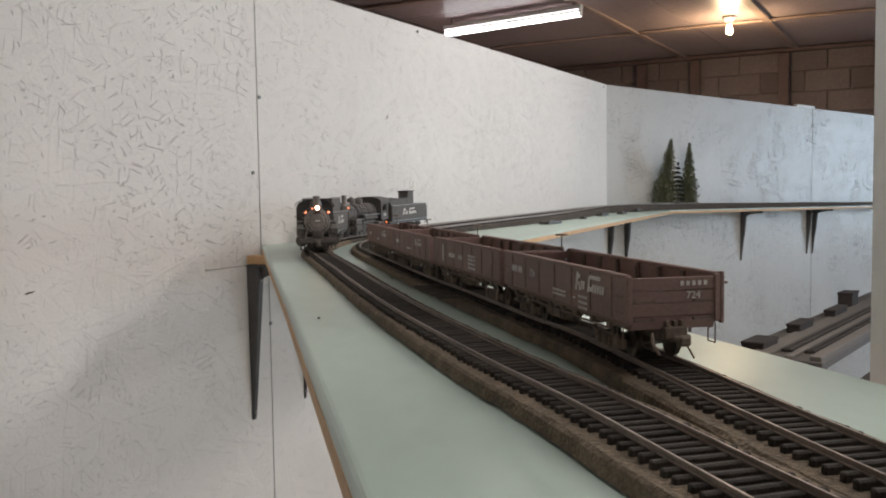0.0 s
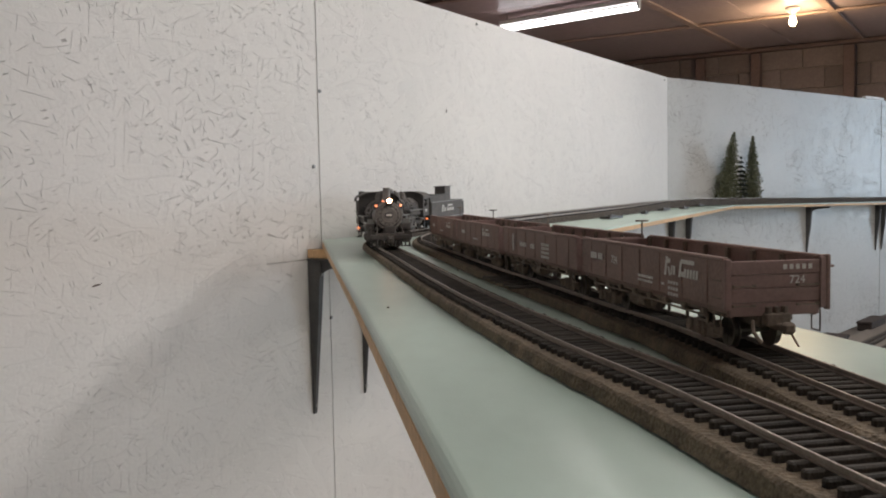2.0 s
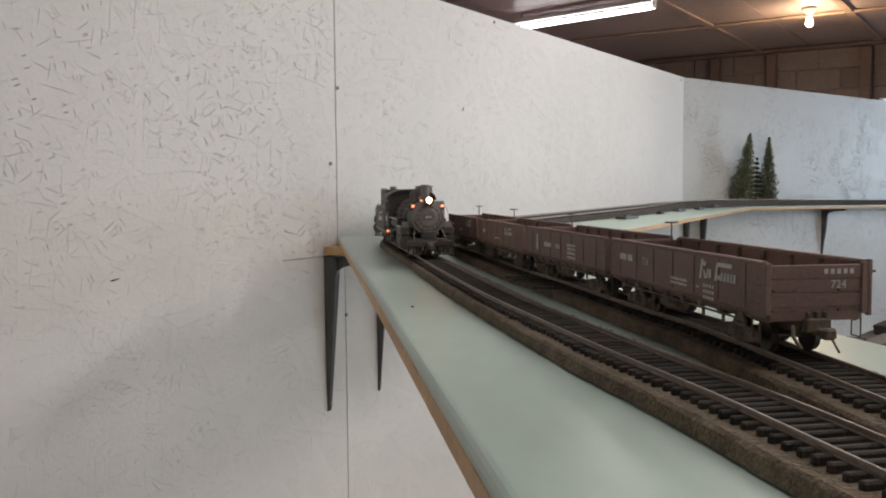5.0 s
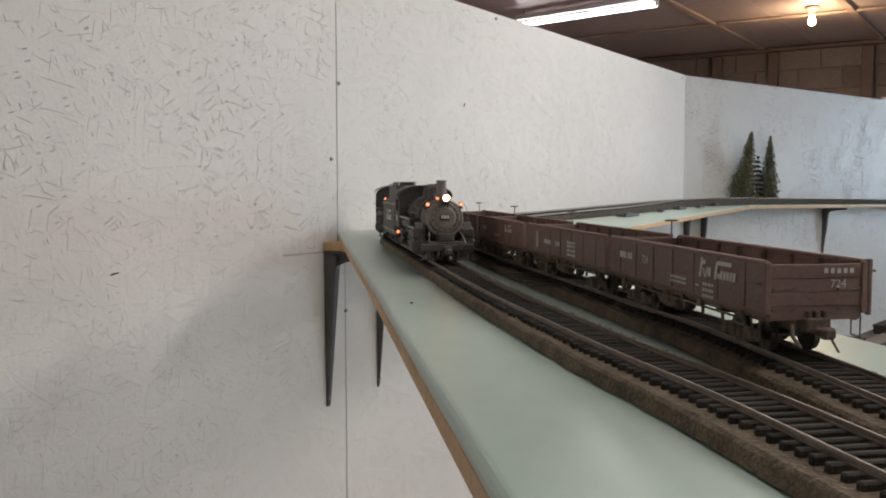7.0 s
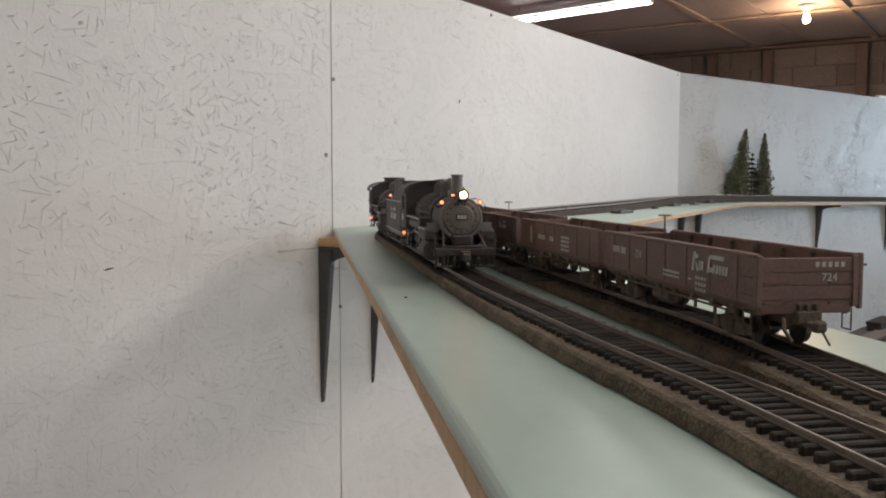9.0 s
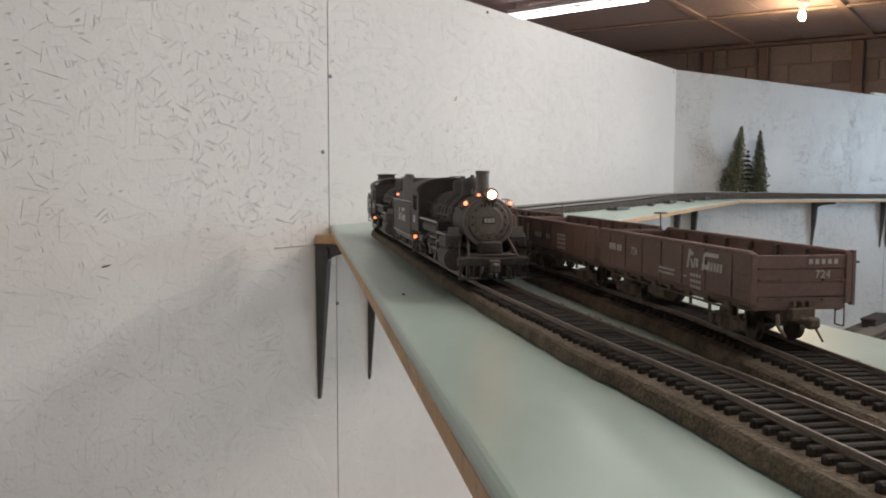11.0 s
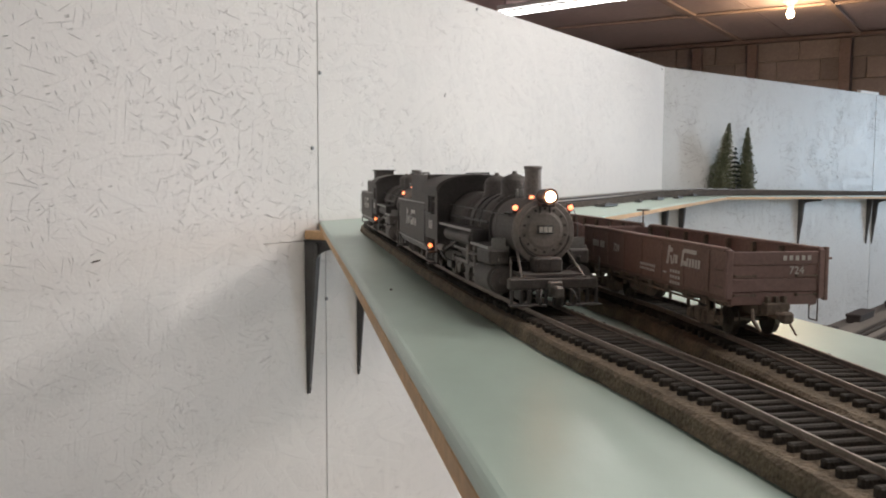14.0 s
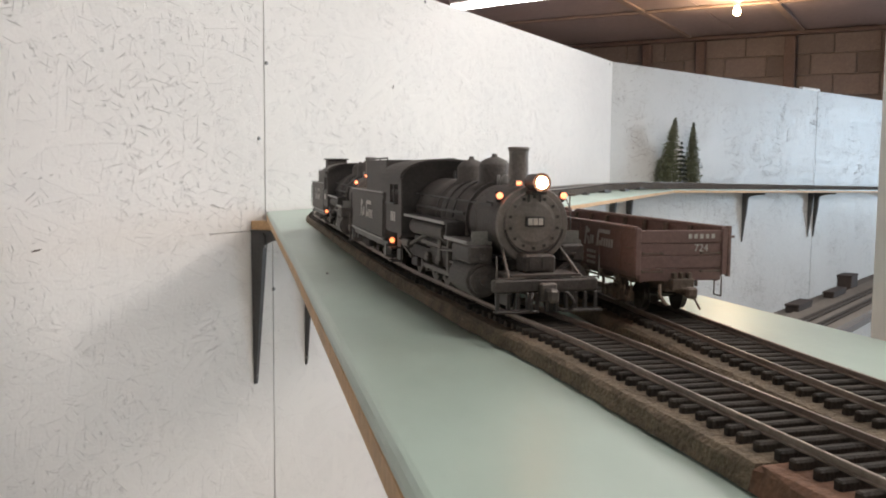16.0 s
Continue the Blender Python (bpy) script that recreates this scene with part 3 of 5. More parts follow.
def arc(start, head, radius, sweep, n=8):
    """Places along a right-hand curve from start, headings in degrees clockwise from ahead."""
    h0 = radians(head)
    c = Vector(start) + radius * Vector((math.cos(h0), -math.sin(h0)))
    return [c - radius * Vector((math.cos(h0 + radians(sweep) * k / n), -math.sin(h0 + radians(sweep) * k / n))) for k in range(n + 1)]


OUTER_ARC = arc((-0.194, 1.37), -13.2, 1.0, 42.2)
INNER_ARC = arc((-0.111, 1.385), -13.2, 0.915, 42.2)
OUTER = smooth_path([(0.345, -0.62), (0.225, -0.2), (0.107, 0.2), (0.0640, 0.357), (0.034, 0.451), (0.0065, 0.545), (-0.0310, 0.68), (-0.0760, 0.865), (-0.128, 1.09)]
                    + OUTER_ARC + [rm(a, 0.064) for a in (0.6, 0.9, 1.2, 1.5, 1.75)] + [fw(w, 0.074) for w in (0.35, 0.7, 1.2, 1.8, 2.6, 3.4, 4.0)])
INNER = smooth_path([(0.290, -0.62), (0.215, -0.1), (0.150, 0.215), (0.126, 0.334), (0.1095, 0.433), (0.0910, 0.537), (0.0710, 0.612), (0.0300, 0.782), (-0.005, 0.917), (-0.058, 1.15)]
                    + INNER_ARC + [rm(a, 0.148) for a in (0.62, 0.9, 1.1)] + [rm(1.4, 0.130), rm(1.7, 0.092), rm(1.9, 0.066)])
STEP = 0.004


def rail_z(p):
    p = Vector(p).to_3d()
    a = (p - O).dot(U)
    if a <= 0.2:
        return S + RAIL
    w = max(0.0, (p - CORNER).dot(FAR))
    rise = min(1.0, (a - 0.2) / 0.25)
    return S + RAIL + 0.016 * (min(a, 2.1) - 0.2) + 0.003 * rise * rise * (3 - 2 * rise) - 0.014 * w


def on_path(path, s):
    """Place and direction at s metres along a path; straight on past its ends."""
    x = s / STEP
    i = min(max(int(math.floor(x)), 0), len(path) - 2)
    p, q = path[i], path[i + 1]
    e = p + (q - p) * (x - i)
    return Vector((e.x, e.y, rail_z(e)))


def station(path, y):
    """How far along the path it first reaches that y."""
    return next(i for i, p in enumerate(path) if p.y >= y) * STEP


def sweep_along(bm, path, i0, i1, stride, section):
    """Carry a cross-section (offset to the right, height(place)) along the path."""
    rows = []
    for i in list(range(i0, i1, stride)) + [i1]:
        p = path[i]
        d = (path[min(i + 1, len(path) - 1)] - path[max(i - 1, 0)]).normalized()
        n = Vector((d.y, -d.x))
        side = [(o(p) if callable(o) else o, h) for o, h in section]
        rows.append([bm.verts.new((p.x + n.x * o, p.y + n.y * o, h(p))) for o, h in side])
    m = len(section)
    for a, b in zip(rows, rows[1:]):
        for k in range(m):
            bm.faces.new((a[k], a[(k + 1) % m], b[(k + 1) % m], b[k]))
    bm.faces.new(rows[0][::-1])
    bm.faces.new(rows[-1])
    bmesh.ops.recalc_face_normals(bm, faces=bm.faces)


def lay_track(path, label, y_from, y_to, slope):
    tr = tagged(empty("railway_track"), label, "track", "model railway tracks")
    last = len(path) - 1
    rz = lambda d: (lambda p: rail_z(p) + d)
    sz = lambda d: (lambda p: shelf_z(p) + d)
    cut, mid = int(station(path, y_from) / STEP), int(station(path, y_to) / STEP)
    foot = lambda p: -0.0268 + slope * min(1.0, max(0.0, (p.y - 0.45) / 0.25))     # the cork's left edge, cut closer past the near stretch
    # the stretch along the wall takes the cork darkened for shade
    for i0, i1, mat, text in ((0, cut, M_BASE, "reddish-brown base board under the ties"), (cut, mid, M_CORK, "brown granular cork roadbed"), (mid, last, M_BED, "cork roadbed along the wall, darkened in colour for shade")):
      bm = bmesh.new()
      sweep_along(bm, path, i0, i1, 3, [(foot, sz(0.0005)), (lambda p: foot(p) + 0.0013, rz(-0.0068)), (lambda p: foot(p) + 0.0028, rz(-0.0054)), (0.0240, rz(-0.0054)), (0.0255, rz(-0.0068)), (0.0268, sz(0.0005))])
      rnd = random.Random(3)
      for v in bm.verts:
          v.co += Vector((rnd.uniform(-1, 1), rnd.uniform(-1, 1), rnd.uniform(0, 0.8))) * 0.0006
      part("roadbed", bm, mat, tr, text)
    for side in (-1, 1):
        g = side * GAUGE / 2
        bm = bmesh.new()
        sec = [(-0.0010, -0.0025), (-0.0010, -0.0021), (-0.00025, -0.0019), (-0.00025, -0.0009), (-0.00052, -0.0007), (-0.00048, 0.0), (0.00048, 0.0), (0.00052, -0.0007), (0.00025, -0.0009), (0.00025, -0.0019), (0.0010, -0.0021), (0.0010, -0.0025)]
        sweep_along(bm, path, 0, last, 4, [(g + side * 0.0006 + o, rz(h)) for o, h in sec])
        part("rail", bm, M_RAIL, tr, "weathered brown rail with a worn top")
    return tr


def lay_ties(tr, path, y_from, y_to):
    """Ties: those along the stretch that the camera stands beside singly, the rest joined."""
    bm = bmesh.new()
    box(bm, (0, 0, 0), (0.0364, 0.0030, 0.0036), bevel=0.0006)
    mesh = bpy.data.meshes.new("tie")
    bm.to_mesh(mesh)
    bm.free()
    mesh.materials.append(M_TIE)
    rest_v, rest_f = [], []
    rnd = random.Random(5)
    n = int((len(path) - 2) * STEP / TIE_STEP)
    lo, hi = station(path, y_from), station(path, y_to)
    for k in range(n):
        s = k * TIE_STEP + rnd.uniform(-0.0004, 0.0004)
        s = max(0.0, s)
        p, q = on_path(path, s), on_path(path, s + 0.004)
        m = pose(p.x, p.y, p.z - 0.0040, 0, 0, heading(q - p) + rnd.uniform(-1.2, 1.2)) @ Matrix.Translation((rnd.uniform(-0.0008, 0.0008), 0, rnd.uniform(-0.0003, 0.0002)))
        if lo <= s <= hi:
            ob = new("tie", mesh)
            ob.parent, ob.matrix_basis = tr, m
        else:
            base = len(rest_v)
            rest_v += [tuple(m @ Vector((x * 0.0182, y * 0.0015, z * 0.0018))) for x, y, z in itertools.product((-1, 1), repeat=3)]
            rest_f += [tuple(base + i for i in f) for f in ((0, 1, 3, 2), (4, 6, 7, 5), (0, 4, 5, 1), (2, 3, 7, 6), (0, 2, 6, 4), (1, 5, 7, 3))]
    me = bpy.data.meshes.new("tie_rest")
    me.from_pydata(rest_v, [], rest_f)
    me.materials.append(M_TIE)
    ob = new("tie_rest", me)
    ob.parent = tr
    tagged(ob, kind="stuff")


outer_track = lay_track(OUTER, "curved narrow-gauge model track on brown cork roadbed", 0.222, 1.75, 0.0032)
inner_track = lay_track(INNER, "second curved model track on cork roadbed under parked cars", 0.20, 1.75, 0.0)

# ---------------------------------------------------------------- cars
LEFT_TEXT = Matrix(((0, 0, -1, 0), (-1, 0, 0, 0), (0, 1, 0, 0), (0, 0, 0, 1)))    # reads from the -x side
RIGHT_TEXT = Matrix(((0, 0, 1, 0), (1, 0, 0, 0), (0, 1, 0, 0), (0, 0, 0, 1)))     # reads from the +x side
END_TEXT = Matrix(((1, 0, 0, 0), (0, 0, -1, 0), (0, 1, 0, 0), (0, 0, 0, 1)))      # reads from the -y end


def bars(name, parent, m, rows, label="white lettering worn to bars"):
    """Lettering that cannot be read, or names a company, as plain strokes: (x, y, w, h, slant)."""
    bm = bmesh.new()
    for x, y, w, h, sl in rows:
        lo = [bm.verts.new((x + dx + sl * dy, y + dy, z)) for z in (0.0, 0.00012) for dx, dy in ((-w / 2, -h / 2), (w / 2, -h / 2), (w / 2, h / 2), (-w / 2, h / 2))]
        for f in ((4, 5, 6, 7), (0, 1, 5, 4), (1, 2, 6, 5), (2, 3, 7, 6), (3, 0, 4, 7)):
            bm.faces.new([lo[i] for i in f])
    return part(name, bm, M_WHITE, parent, label, m=m)


def script_mark(x, y, k):
    """The railway's slanting name mark as plain strokes: two thick capitals, small strokes and a top bar."""
    rows = [(x - 9.2 * k, y + 0.3 * k, 1.3 * k, 5.2 * k, 0.25), (x - 7.6 * k, y + 1.8 * k, 2.2 * k, 1.2 * k, 0.2), (x - 7.2 * k, y - 1.0 * k, 1.0 * k, 2.4 * k, -0.4)]
    rows += [(x - 5.6 * k, y - 0.6 * k, 0.8 * k, 2.6 * k, 0.2), (x - 4.0 * k, y - 0.6 * k, 1.5 * k, 2.4 * k, 0.1)]
    rows += [(x + 0.0 * k, y + 0.0 * k, 1.2 * k, 4.4 * k, 0.25), (x + 1.4 * k, y - 1.2 * k, 1.6 * k, 1.3 * k, 0.1), (x + 4.5 * k, y + 2.2 * k, 8.0 * k, 1.1 * k, 0.2)]
    rows += [(x + (3.0 + 1.75 * j) * k, y - 0.8 * k, 1.15 * k, 2.3 * k, 0.15) for j in range(5)]
    return rows


def truck(parent, y, wheel_r, base, mat, half=0.0175):
    """A four-wheel truck: side frames with journal boxes, bolster, two wheelsets."""
    tk = empty("truck", pose(0, y, 0))
    tk.parent = parent
    for sx in (-1, 1):
        bm = bmesh.new()
        x = sx * half
        h = wheel_r
        prism(bm, [(-base / 2 - 0.004, h + 0.0025), (-base / 2 - 0.004, h - 0.0025), (-base / 2 + 0.003, h - 0.0025), (-base * 0.18, 0.0035), (base * 0.18, 0.0035), (base / 2 - 0.003, h - 0.0025),
                   (base / 2 + 0.004, h - 0.0025), (base / 2 + 0.004, h + 0.0025), (base * 0.2, h + 0.0045), (-base * 0.2, h + 0.0045)], x - 0.0012, x + 0.0012)
        for yy in (-base / 2, base / 2):
            box(bm, (x + sx * 0.0016, yy, h), (0.0026, 0.0055, 0.006), bevel=0.0008)
        for k in (-1, 1):
            cyl(bm, (x + sx * 0.0012, k * 0.003, 0.004), (x + sx * 0.0012, k * 0.003, h + 0.003), 0.0016, seg=8)
        part("side_frame", bm, mat, tk)
    bm = bmesh.new()
    box(bm, (0, 0, wheel_r + 0.001), (2 * half, 0.007, 0.004), bevel=0.0008)
    part("bolster", bm, mat, tk)
    out = []
    for yy in (-base / 2, base / 2):
        out.append(wheelset(tk, yy, wheel_r))
    return tk, out


def wheelset(parent, y, r, half=GAUGE / 2, spokes=0, mat=None):
    """Two flanged wheels on an axle, free to turn."""
    bm = bmesh.new()
    seg = 24
    for sx in (-1, 1):
        a = sx * (half - 0.0006)
        cyl(bm, (a - sx * 0.0002, 0, 0), (a + sx * 0.0022, 0, 0), r, seg=seg)
        cyl(bm, (a - sx * 0.0009, 0, 0), (a - sx * 0.0002, 0, 0), r + 0.0009, seg=seg)
        cyl(bm, (a + sx * 0.0022, 0, 0), (a + sx * 0.0030, 0, 0), r * 0.30, seg=10)
        for k in range(spokes or 4):
            t = 2 * math.pi * k / (spokes or 4)
            box(bm, (a + sx * 0.0023, math.sin(t) * r * 0.5, math.cos(t) * r * 0.5), (0.0005, r * 0.14, r * 0.62), m=None)
    cyl(bm, (-half, 0, 0), (half, 0, 0), r * 0.16, seg=10)
    return part("wheelset", bm, mat or M_WHEEL, parent, smooth=False, m=pose(0, y, r))


CAR_L, CAR_W, CAR_Z0, CAR_Z1 = 0.203, 0.0490, 0.0165, 0.0430


def gondola(pose_m, label, lettering):
    car = tagged(empty("gondola_car", pose_m), label, "railway car", "parked gondola cars")
    L, W, z0, z1 = CAR_L, CAR_W, CAR_Z0, CAR_Z1
    for sx in (-1, 1):
        bm = bmesh.new()
        x = sx * W / 2
        # side sheet, drawn in along the bottom
        a = [(x, z1), (x, z0 + 0.0045), (x - sx * 0.0035, z0), (x - sx * 0.0050, z0), (x - sx * 0.0016, z0 + 0.0048), (x - sx * 0.0016, z1)]
        f = [bm.verts.new((px, -L / 2, pz)) for px, pz in a]
        g = [bm.verts.new((px, L / 2, pz)) for px, pz in a]
        for k in range(6):
            bm.faces.new((f[k], g[k], g[(k + 1) % 6], f[(k + 1) % 6]))
        bm.faces.new(f[::-1])
        bm.faces.new(g)
        bmesh.ops.recalc_face_normals(bm, faces=bm.faces)
        side = part("side", bm, M_CAR, car)
        bm = bmesh.new()
        box(bm, (x - sx * 0.0006, 0, z1 + 0.0004), (0.0032, L + 0.001, 0.0018), bevel=0.0004)
        part("top_rail", bm, M_CAR, side, "dusty red-brown top rail")
        for k in range(7):           # plate seams with rivet strips
            y = (k - 3) * L / 7.2
            bm = bmesh.new()
            box(bm, (x + sx * 0.0002, y, (z0 + z1) / 2 + 0.002), (0.0007, 0.0016, z1 - z0 - 0.006))
            part("seam_strip", bm, M_CAR, side)
            bm = bmesh.new()
            box(bm, (x - sx * 0.0028, y + L / 14.4, (z0 + z1) / 2 + 0.002), (0.0024, 0.0022, z1 - z0 - 0.005), bevel=0.0003)
            part("inner_rib", bm, M_CAR_IN, side)
        bm = bmesh.new()             # door latches and rods low along the side
        cyl(bm, (x - sx * 0.001, -L * 0.40, z0 - 0.0012), (x - sx * 0.001, L * 0.40, z0 - 0.0012), 0.0006, seg=6)
        part("latch_rod", bm, M_CAR_IN, side)
        for k in range(8):
            y = (k - 3.5) * L / 9
            bm = bmesh.new()
            box(bm, (x - sx * 0.0012, y, z0 + 0.0008), (0.0018, 0.0045, 0.0030), bevel=0.0005)
            box(bm, (x - sx * 0.003, y, z0 - 0.003), (0.0012, 0.0014, 0.005))
            part("door_latch", bm, M_CAR_IN, side)
        for yy in (-L / 2 + 0.006, L / 2 - 0.006):
            bm = bmesh.new()
            for dy in (-0.0035, 0.0035):
                cyl(bm, (x + sx * 0.0002, yy + dy, z0 - 0.008), (x + sx * 0.0002, yy + dy, z0 + 0.002), 0.00035, seg=6)
            cyl(bm, (x + sx * 0.0002, yy - 0.0035, z0 - 0.008), (x + sx * 0.0002, yy + 0.0035, z0 - 0.008), 0.00035, seg=6)
            part("stirrup_step", bm, M_CAR_IN, side)
        for yy in (-L / 2 + 0.005, L / 2 - 0.005):
            for zz in (z0 + 0.009, z0 + 0.017):
                bm = bmesh.new()
                cyl(bm, (x + sx * 0.001, yy - 0.004, zz), (x + sx * 0.001, yy + 0.004, zz), 0.0003, seg=6)
                part("grab_iron", bm, M_CAR_IN, side)
    for sy in (-1, 1):
        y = sy * L / 2
        end = None
        for k in range(4):           # end planks
            h = (z1 - z0 - 0.001) / 4
            bm = bmesh.new()
            box(bm, (0, y + sy * 0.0003 * (k % 2), z0 + 0.0005 + h * (k + 0.5)), (W - (0.0004 if k else 0.005), 0.0022, h - 0.0003), bevel=0.0003)
            if end is None:
                end = part("end_wall", bm, M_CAR_END, car, "dusty pinkish-brown plank end")
            else:
                part("plank", bm, M_CAR_END, end)
        for sx in (-1, 1):
            bm = bmesh.new()
            box(bm, (sx * (W / 2 - 0.0012), y + sy * 0.0012, (z0 + z1) / 2 + 0.002), (0.0030, 0.0022, z1 - z0 - 0.003), bevel=0.0004)
            part("corner_post", bm, M_CAR_END, end)
        for sx, zz in ((-1, z0 + 0.0145), (1, z0 + 0.0145), (-1, z0 + 0.0055), (1, z0 + 0.0055)):
            bm = bmesh.new()
            cyl(bm, (sx * W * 0.22, y + sy * 0.0026, zz), (sx * W * 0.42, y + sy * 0.0026, zz), 0.0003, seg=6)
            for q in (0.22, 0.42):
                box(bm, (sx * W * q, y + sy * 0.0019, zz), (0.001, 0.0018, 0.001))
            part("grab_iron", bm, M_CAR_IN, end)
        bm = bmesh.new()
        box(bm, (0, y + sy * 0.0022, z0 - 0.001), (0.012, 0.005, 0.006), bevel=0.0006)
        for xx in (-0.004, 0, 0.004):
            box(bm, (xx, y + sy * 0.0024, z0 + 0.003), (0.0018, 0.003, 0.004), bevel=0.0003)
        part("striker", bm, M_CAR_IN, end)
        bm = bmesh.new()
        box(bm, (0, y + sy * 0.004, z0 - 0.004), (0.0032, 0.012, 0.0032), bevel=0.0006)
        box(bm, (0.001, y + sy * 0.0105, z0 - 0.004), (0.0062, 0.0040, 0.0052), bevel=0.0011)
        cyl(bm, (0.003, y + sy * 0.009, z0 - 0.006), (0.006, y + sy * 0.011, z0 - 0.0125), 0.0005, seg=6)
        part("coupler", bm, M_CAR_IN, car)
        bm = bmesh.new()
        pts = [Vector((-0.012, y + sy * 0.003, z0 - 0.001)), Vector((-0.013, y + sy * 0.006, z0 - 0.006)), Vector((-0.011, y + sy * 0.009, z0 - 0.0105))]
        for p, q in zip(pts, pts[1:]):
            cyl(bm, p, q, 0.0009, seg=6)
        part("brake_hose", bm, M_CAR_IN, car)
    bm = bmesh.new()
    box(bm, (0, 0, z0 + 0.0016), (W - 0.004, L - 0.004, 0.0016))
    part("floor_plate", bm, M_CAR_IN, car)
    bm = bmesh.new()
    box(bm, (0, 0, z0 - 0.0025), (0.012, L - 0.006, 0.006), bevel=0.0008)
    for y in (-0.045, -0.015, 0.015, 0.045):
        box(bm, (0, y, z0 - 0.002), (W * 0.75, 0.003, 0.003))
    cyl(bm, (-0.013, 0.012, z0 - 0.006), (-0.013, 0.036, z0 - 0.006), 0.0042, seg=12)
    part("underframe", bm, M_CAR_IN, car)
    for yy in (-L / 2 + 0.034, L / 2 - 0.034):
        truck(car, yy, 0.0072, 0.026, M_CAR_IN)
    bm = bmesh.new()                 # brake staff with its wheel
    cyl(bm, (W / 2 - 0.006, L / 2 + 0.003, z0), (W / 2 - 0.006, L / 2 + 0.003, z1 + 0.011), 0.0005, seg=6)
    cyl(bm, (W / 2 - 0.006, L / 2 + 0.003, z1 + 0.0105), (W / 2 - 0.006, L / 2 + 0.003, z1 + 0.0115), 0.0045, seg=16)
    part("brake_staff", bm, M_CAR_IN, car, "thin brake staff with a flat wheel")
    lettering(car)
    return car


def text_1(car):
    x = -CAR_W / 2 - 0.0006
    at = lambda u, z: Matrix.Translation((x, -u, z)) @ LEFT_TEXT      # u: metres towards the near end
    bars("lettering", car, at(-0.073, 0.0335), [(-0.009, 0, 0.0032, 0.0042, 0), (-0.005, 0, 0.0032, 0.0042, 0), (-0.001, 0, 0.0032, 0.0042, 0), (0.0052, 0, 0.0032, 0.0042, 0), (0.0095, 0, 0.0036, 0.0042, 0)])
    words("number", "724", 0.0068, M_WHITE, car, at(-0.040, 0.0330), "white car number")
    bars("name_mark", car, at(0.056, 0.0352), script_mark(0.0, 0.0, 0.0019), "white slanting railway name mark")
    bars("lettering", car, at(0.010, 0.0265), [(-0.010 + 0.0022 * k, 0.001, 0.0016, 0.0015, 0) for k in range(10)] + [(-0.010 + 0.0024 * k, -0.0014, 0.0017, 0.0013, 0) for k in range(9)])
    bars("lettering", car, at(0.046, 0.0245), [(-0.012, 0.0015, 0.004, 0.001, 0)] + [(-0.004 + 0.0033 * k, dz, 0.0021, 0.0016, 0) for k in range(4) for dz in (-0.003, 0.0, 0.003)])
    e = Matrix.Translation((0, -CAR_L / 2 - 0.0026, 0)) @ END_TEXT
    bars("lettering", car, e @ Matrix.Translation((0.010, CAR_Z1 - 0.0035, 0)), [(-0.006 + 0.0031 * k, 0, 0.0018, 0.0023, 0) for k in range(5)])
    bm = bmesh.new()
    box(bm, (CAR_W / 2 + 0.0014, -CAR_L / 2 - 0.001, (CAR_Z0 + CAR_Z1) / 2 + 0.002), (0.0022, 0.0026, CAR_Z1 - CAR_Z0 - 0.001), bevel=0.0004)
    cyl(bm, (CAR_W / 2 + 0.001, -CAR_L / 2 - 0.001, CAR_Z1 - 0.004), (CAR_W / 2 + 0.0045, -CAR_L / 2 - 0.001, CAR_Z1 - 0.004), 0.0006, seg=6)
    part("corner_ladder", bm, M_CAR, car)
    words("number", "724", 0.0052, M_WHITE, car, e @ Matrix.Translation((0.010, CAR_Z1 - 0.0095, 0.0001)), "white car number")


def text_2(car):
    x = -CAR_W / 2 - 0.0006
    at = lambda u, z: Matrix.Translation((x, -u, z)) @ LEFT_TEXT
    bars("emblem", car, at(-0.066, 0.0315), [(0, 0, 0.0030, 0.0150, 0), (0, 0, 0.0058, 0.0100, 0), (0, 0, 0.0046, 0.0130, 0)], "pale leaf-shaped emblem")
    bars("lettering", car, at(-0.036, 0.0310), [(-0.007 + 0.0034 * k, 0, 0.0024, 0.0038, 0) for k in range(6)])
    bars("lettering", car, at(-0.006, 0.0310), [(-0.0040 + 0.0040 * k, 0, 0.0026, 0.0038, 0) for k in range(3)])
    bars("lettering", car, at(0.030, 0.0290), [(-0.009 + 0.0042 * k, dz, 0.0030, 0.0020, 0) for k in range(5) for dz in (-0.0045, -0.0012, 0.0021, 0.0050)])


def text_3(car):
    x = -CAR_W / 2 - 0.0006
    at = lambda u, z: Matrix.Translation((x, -u, z)) @ LEFT_TEXT
    bars("lettering", car, at(-0.066, 0.0320), [(-0.007 + 0.0034 * k, 0, 0.0024, 0.0036, 0) for k in range(5)])
    bars("name_mark", car, at(0.050, 0.0350), script_mark(0.0, 0.0, 0.0015), "white slanting railway name mark")
    bars("lettering", car, at(0.0, 0.0260), [(-0.010 + 0.0024 * k, 0.001, 0.0016, 0.0015, 0) for k in range(9)])


def car_pose(s):
    p, q = on_path(INNER, s - 0.068), on_path(INNER, s + 0.068)
    c = (p + q) / 2
    return pose(c.x, c.y, c.z, 0, 0, heading(q - p))


S1 = station(INNER, 0.430) + CAR_L / 2
gondola(car_pose(S1), "weathered oxide-red gondola car with white lettering on the track", text_1)
gondola(car_pose(S1 + 0.217), "oxide-red gondola car with a pale leaf emblem", text_2)
gondola(car_pose(S1 + 0.434), "dark oxide-red gondola car with a white name mark", text_3)
gondola(car_pose(S1 + 0.651), "oxide-red gondola car on the curve near the wall", text_3)

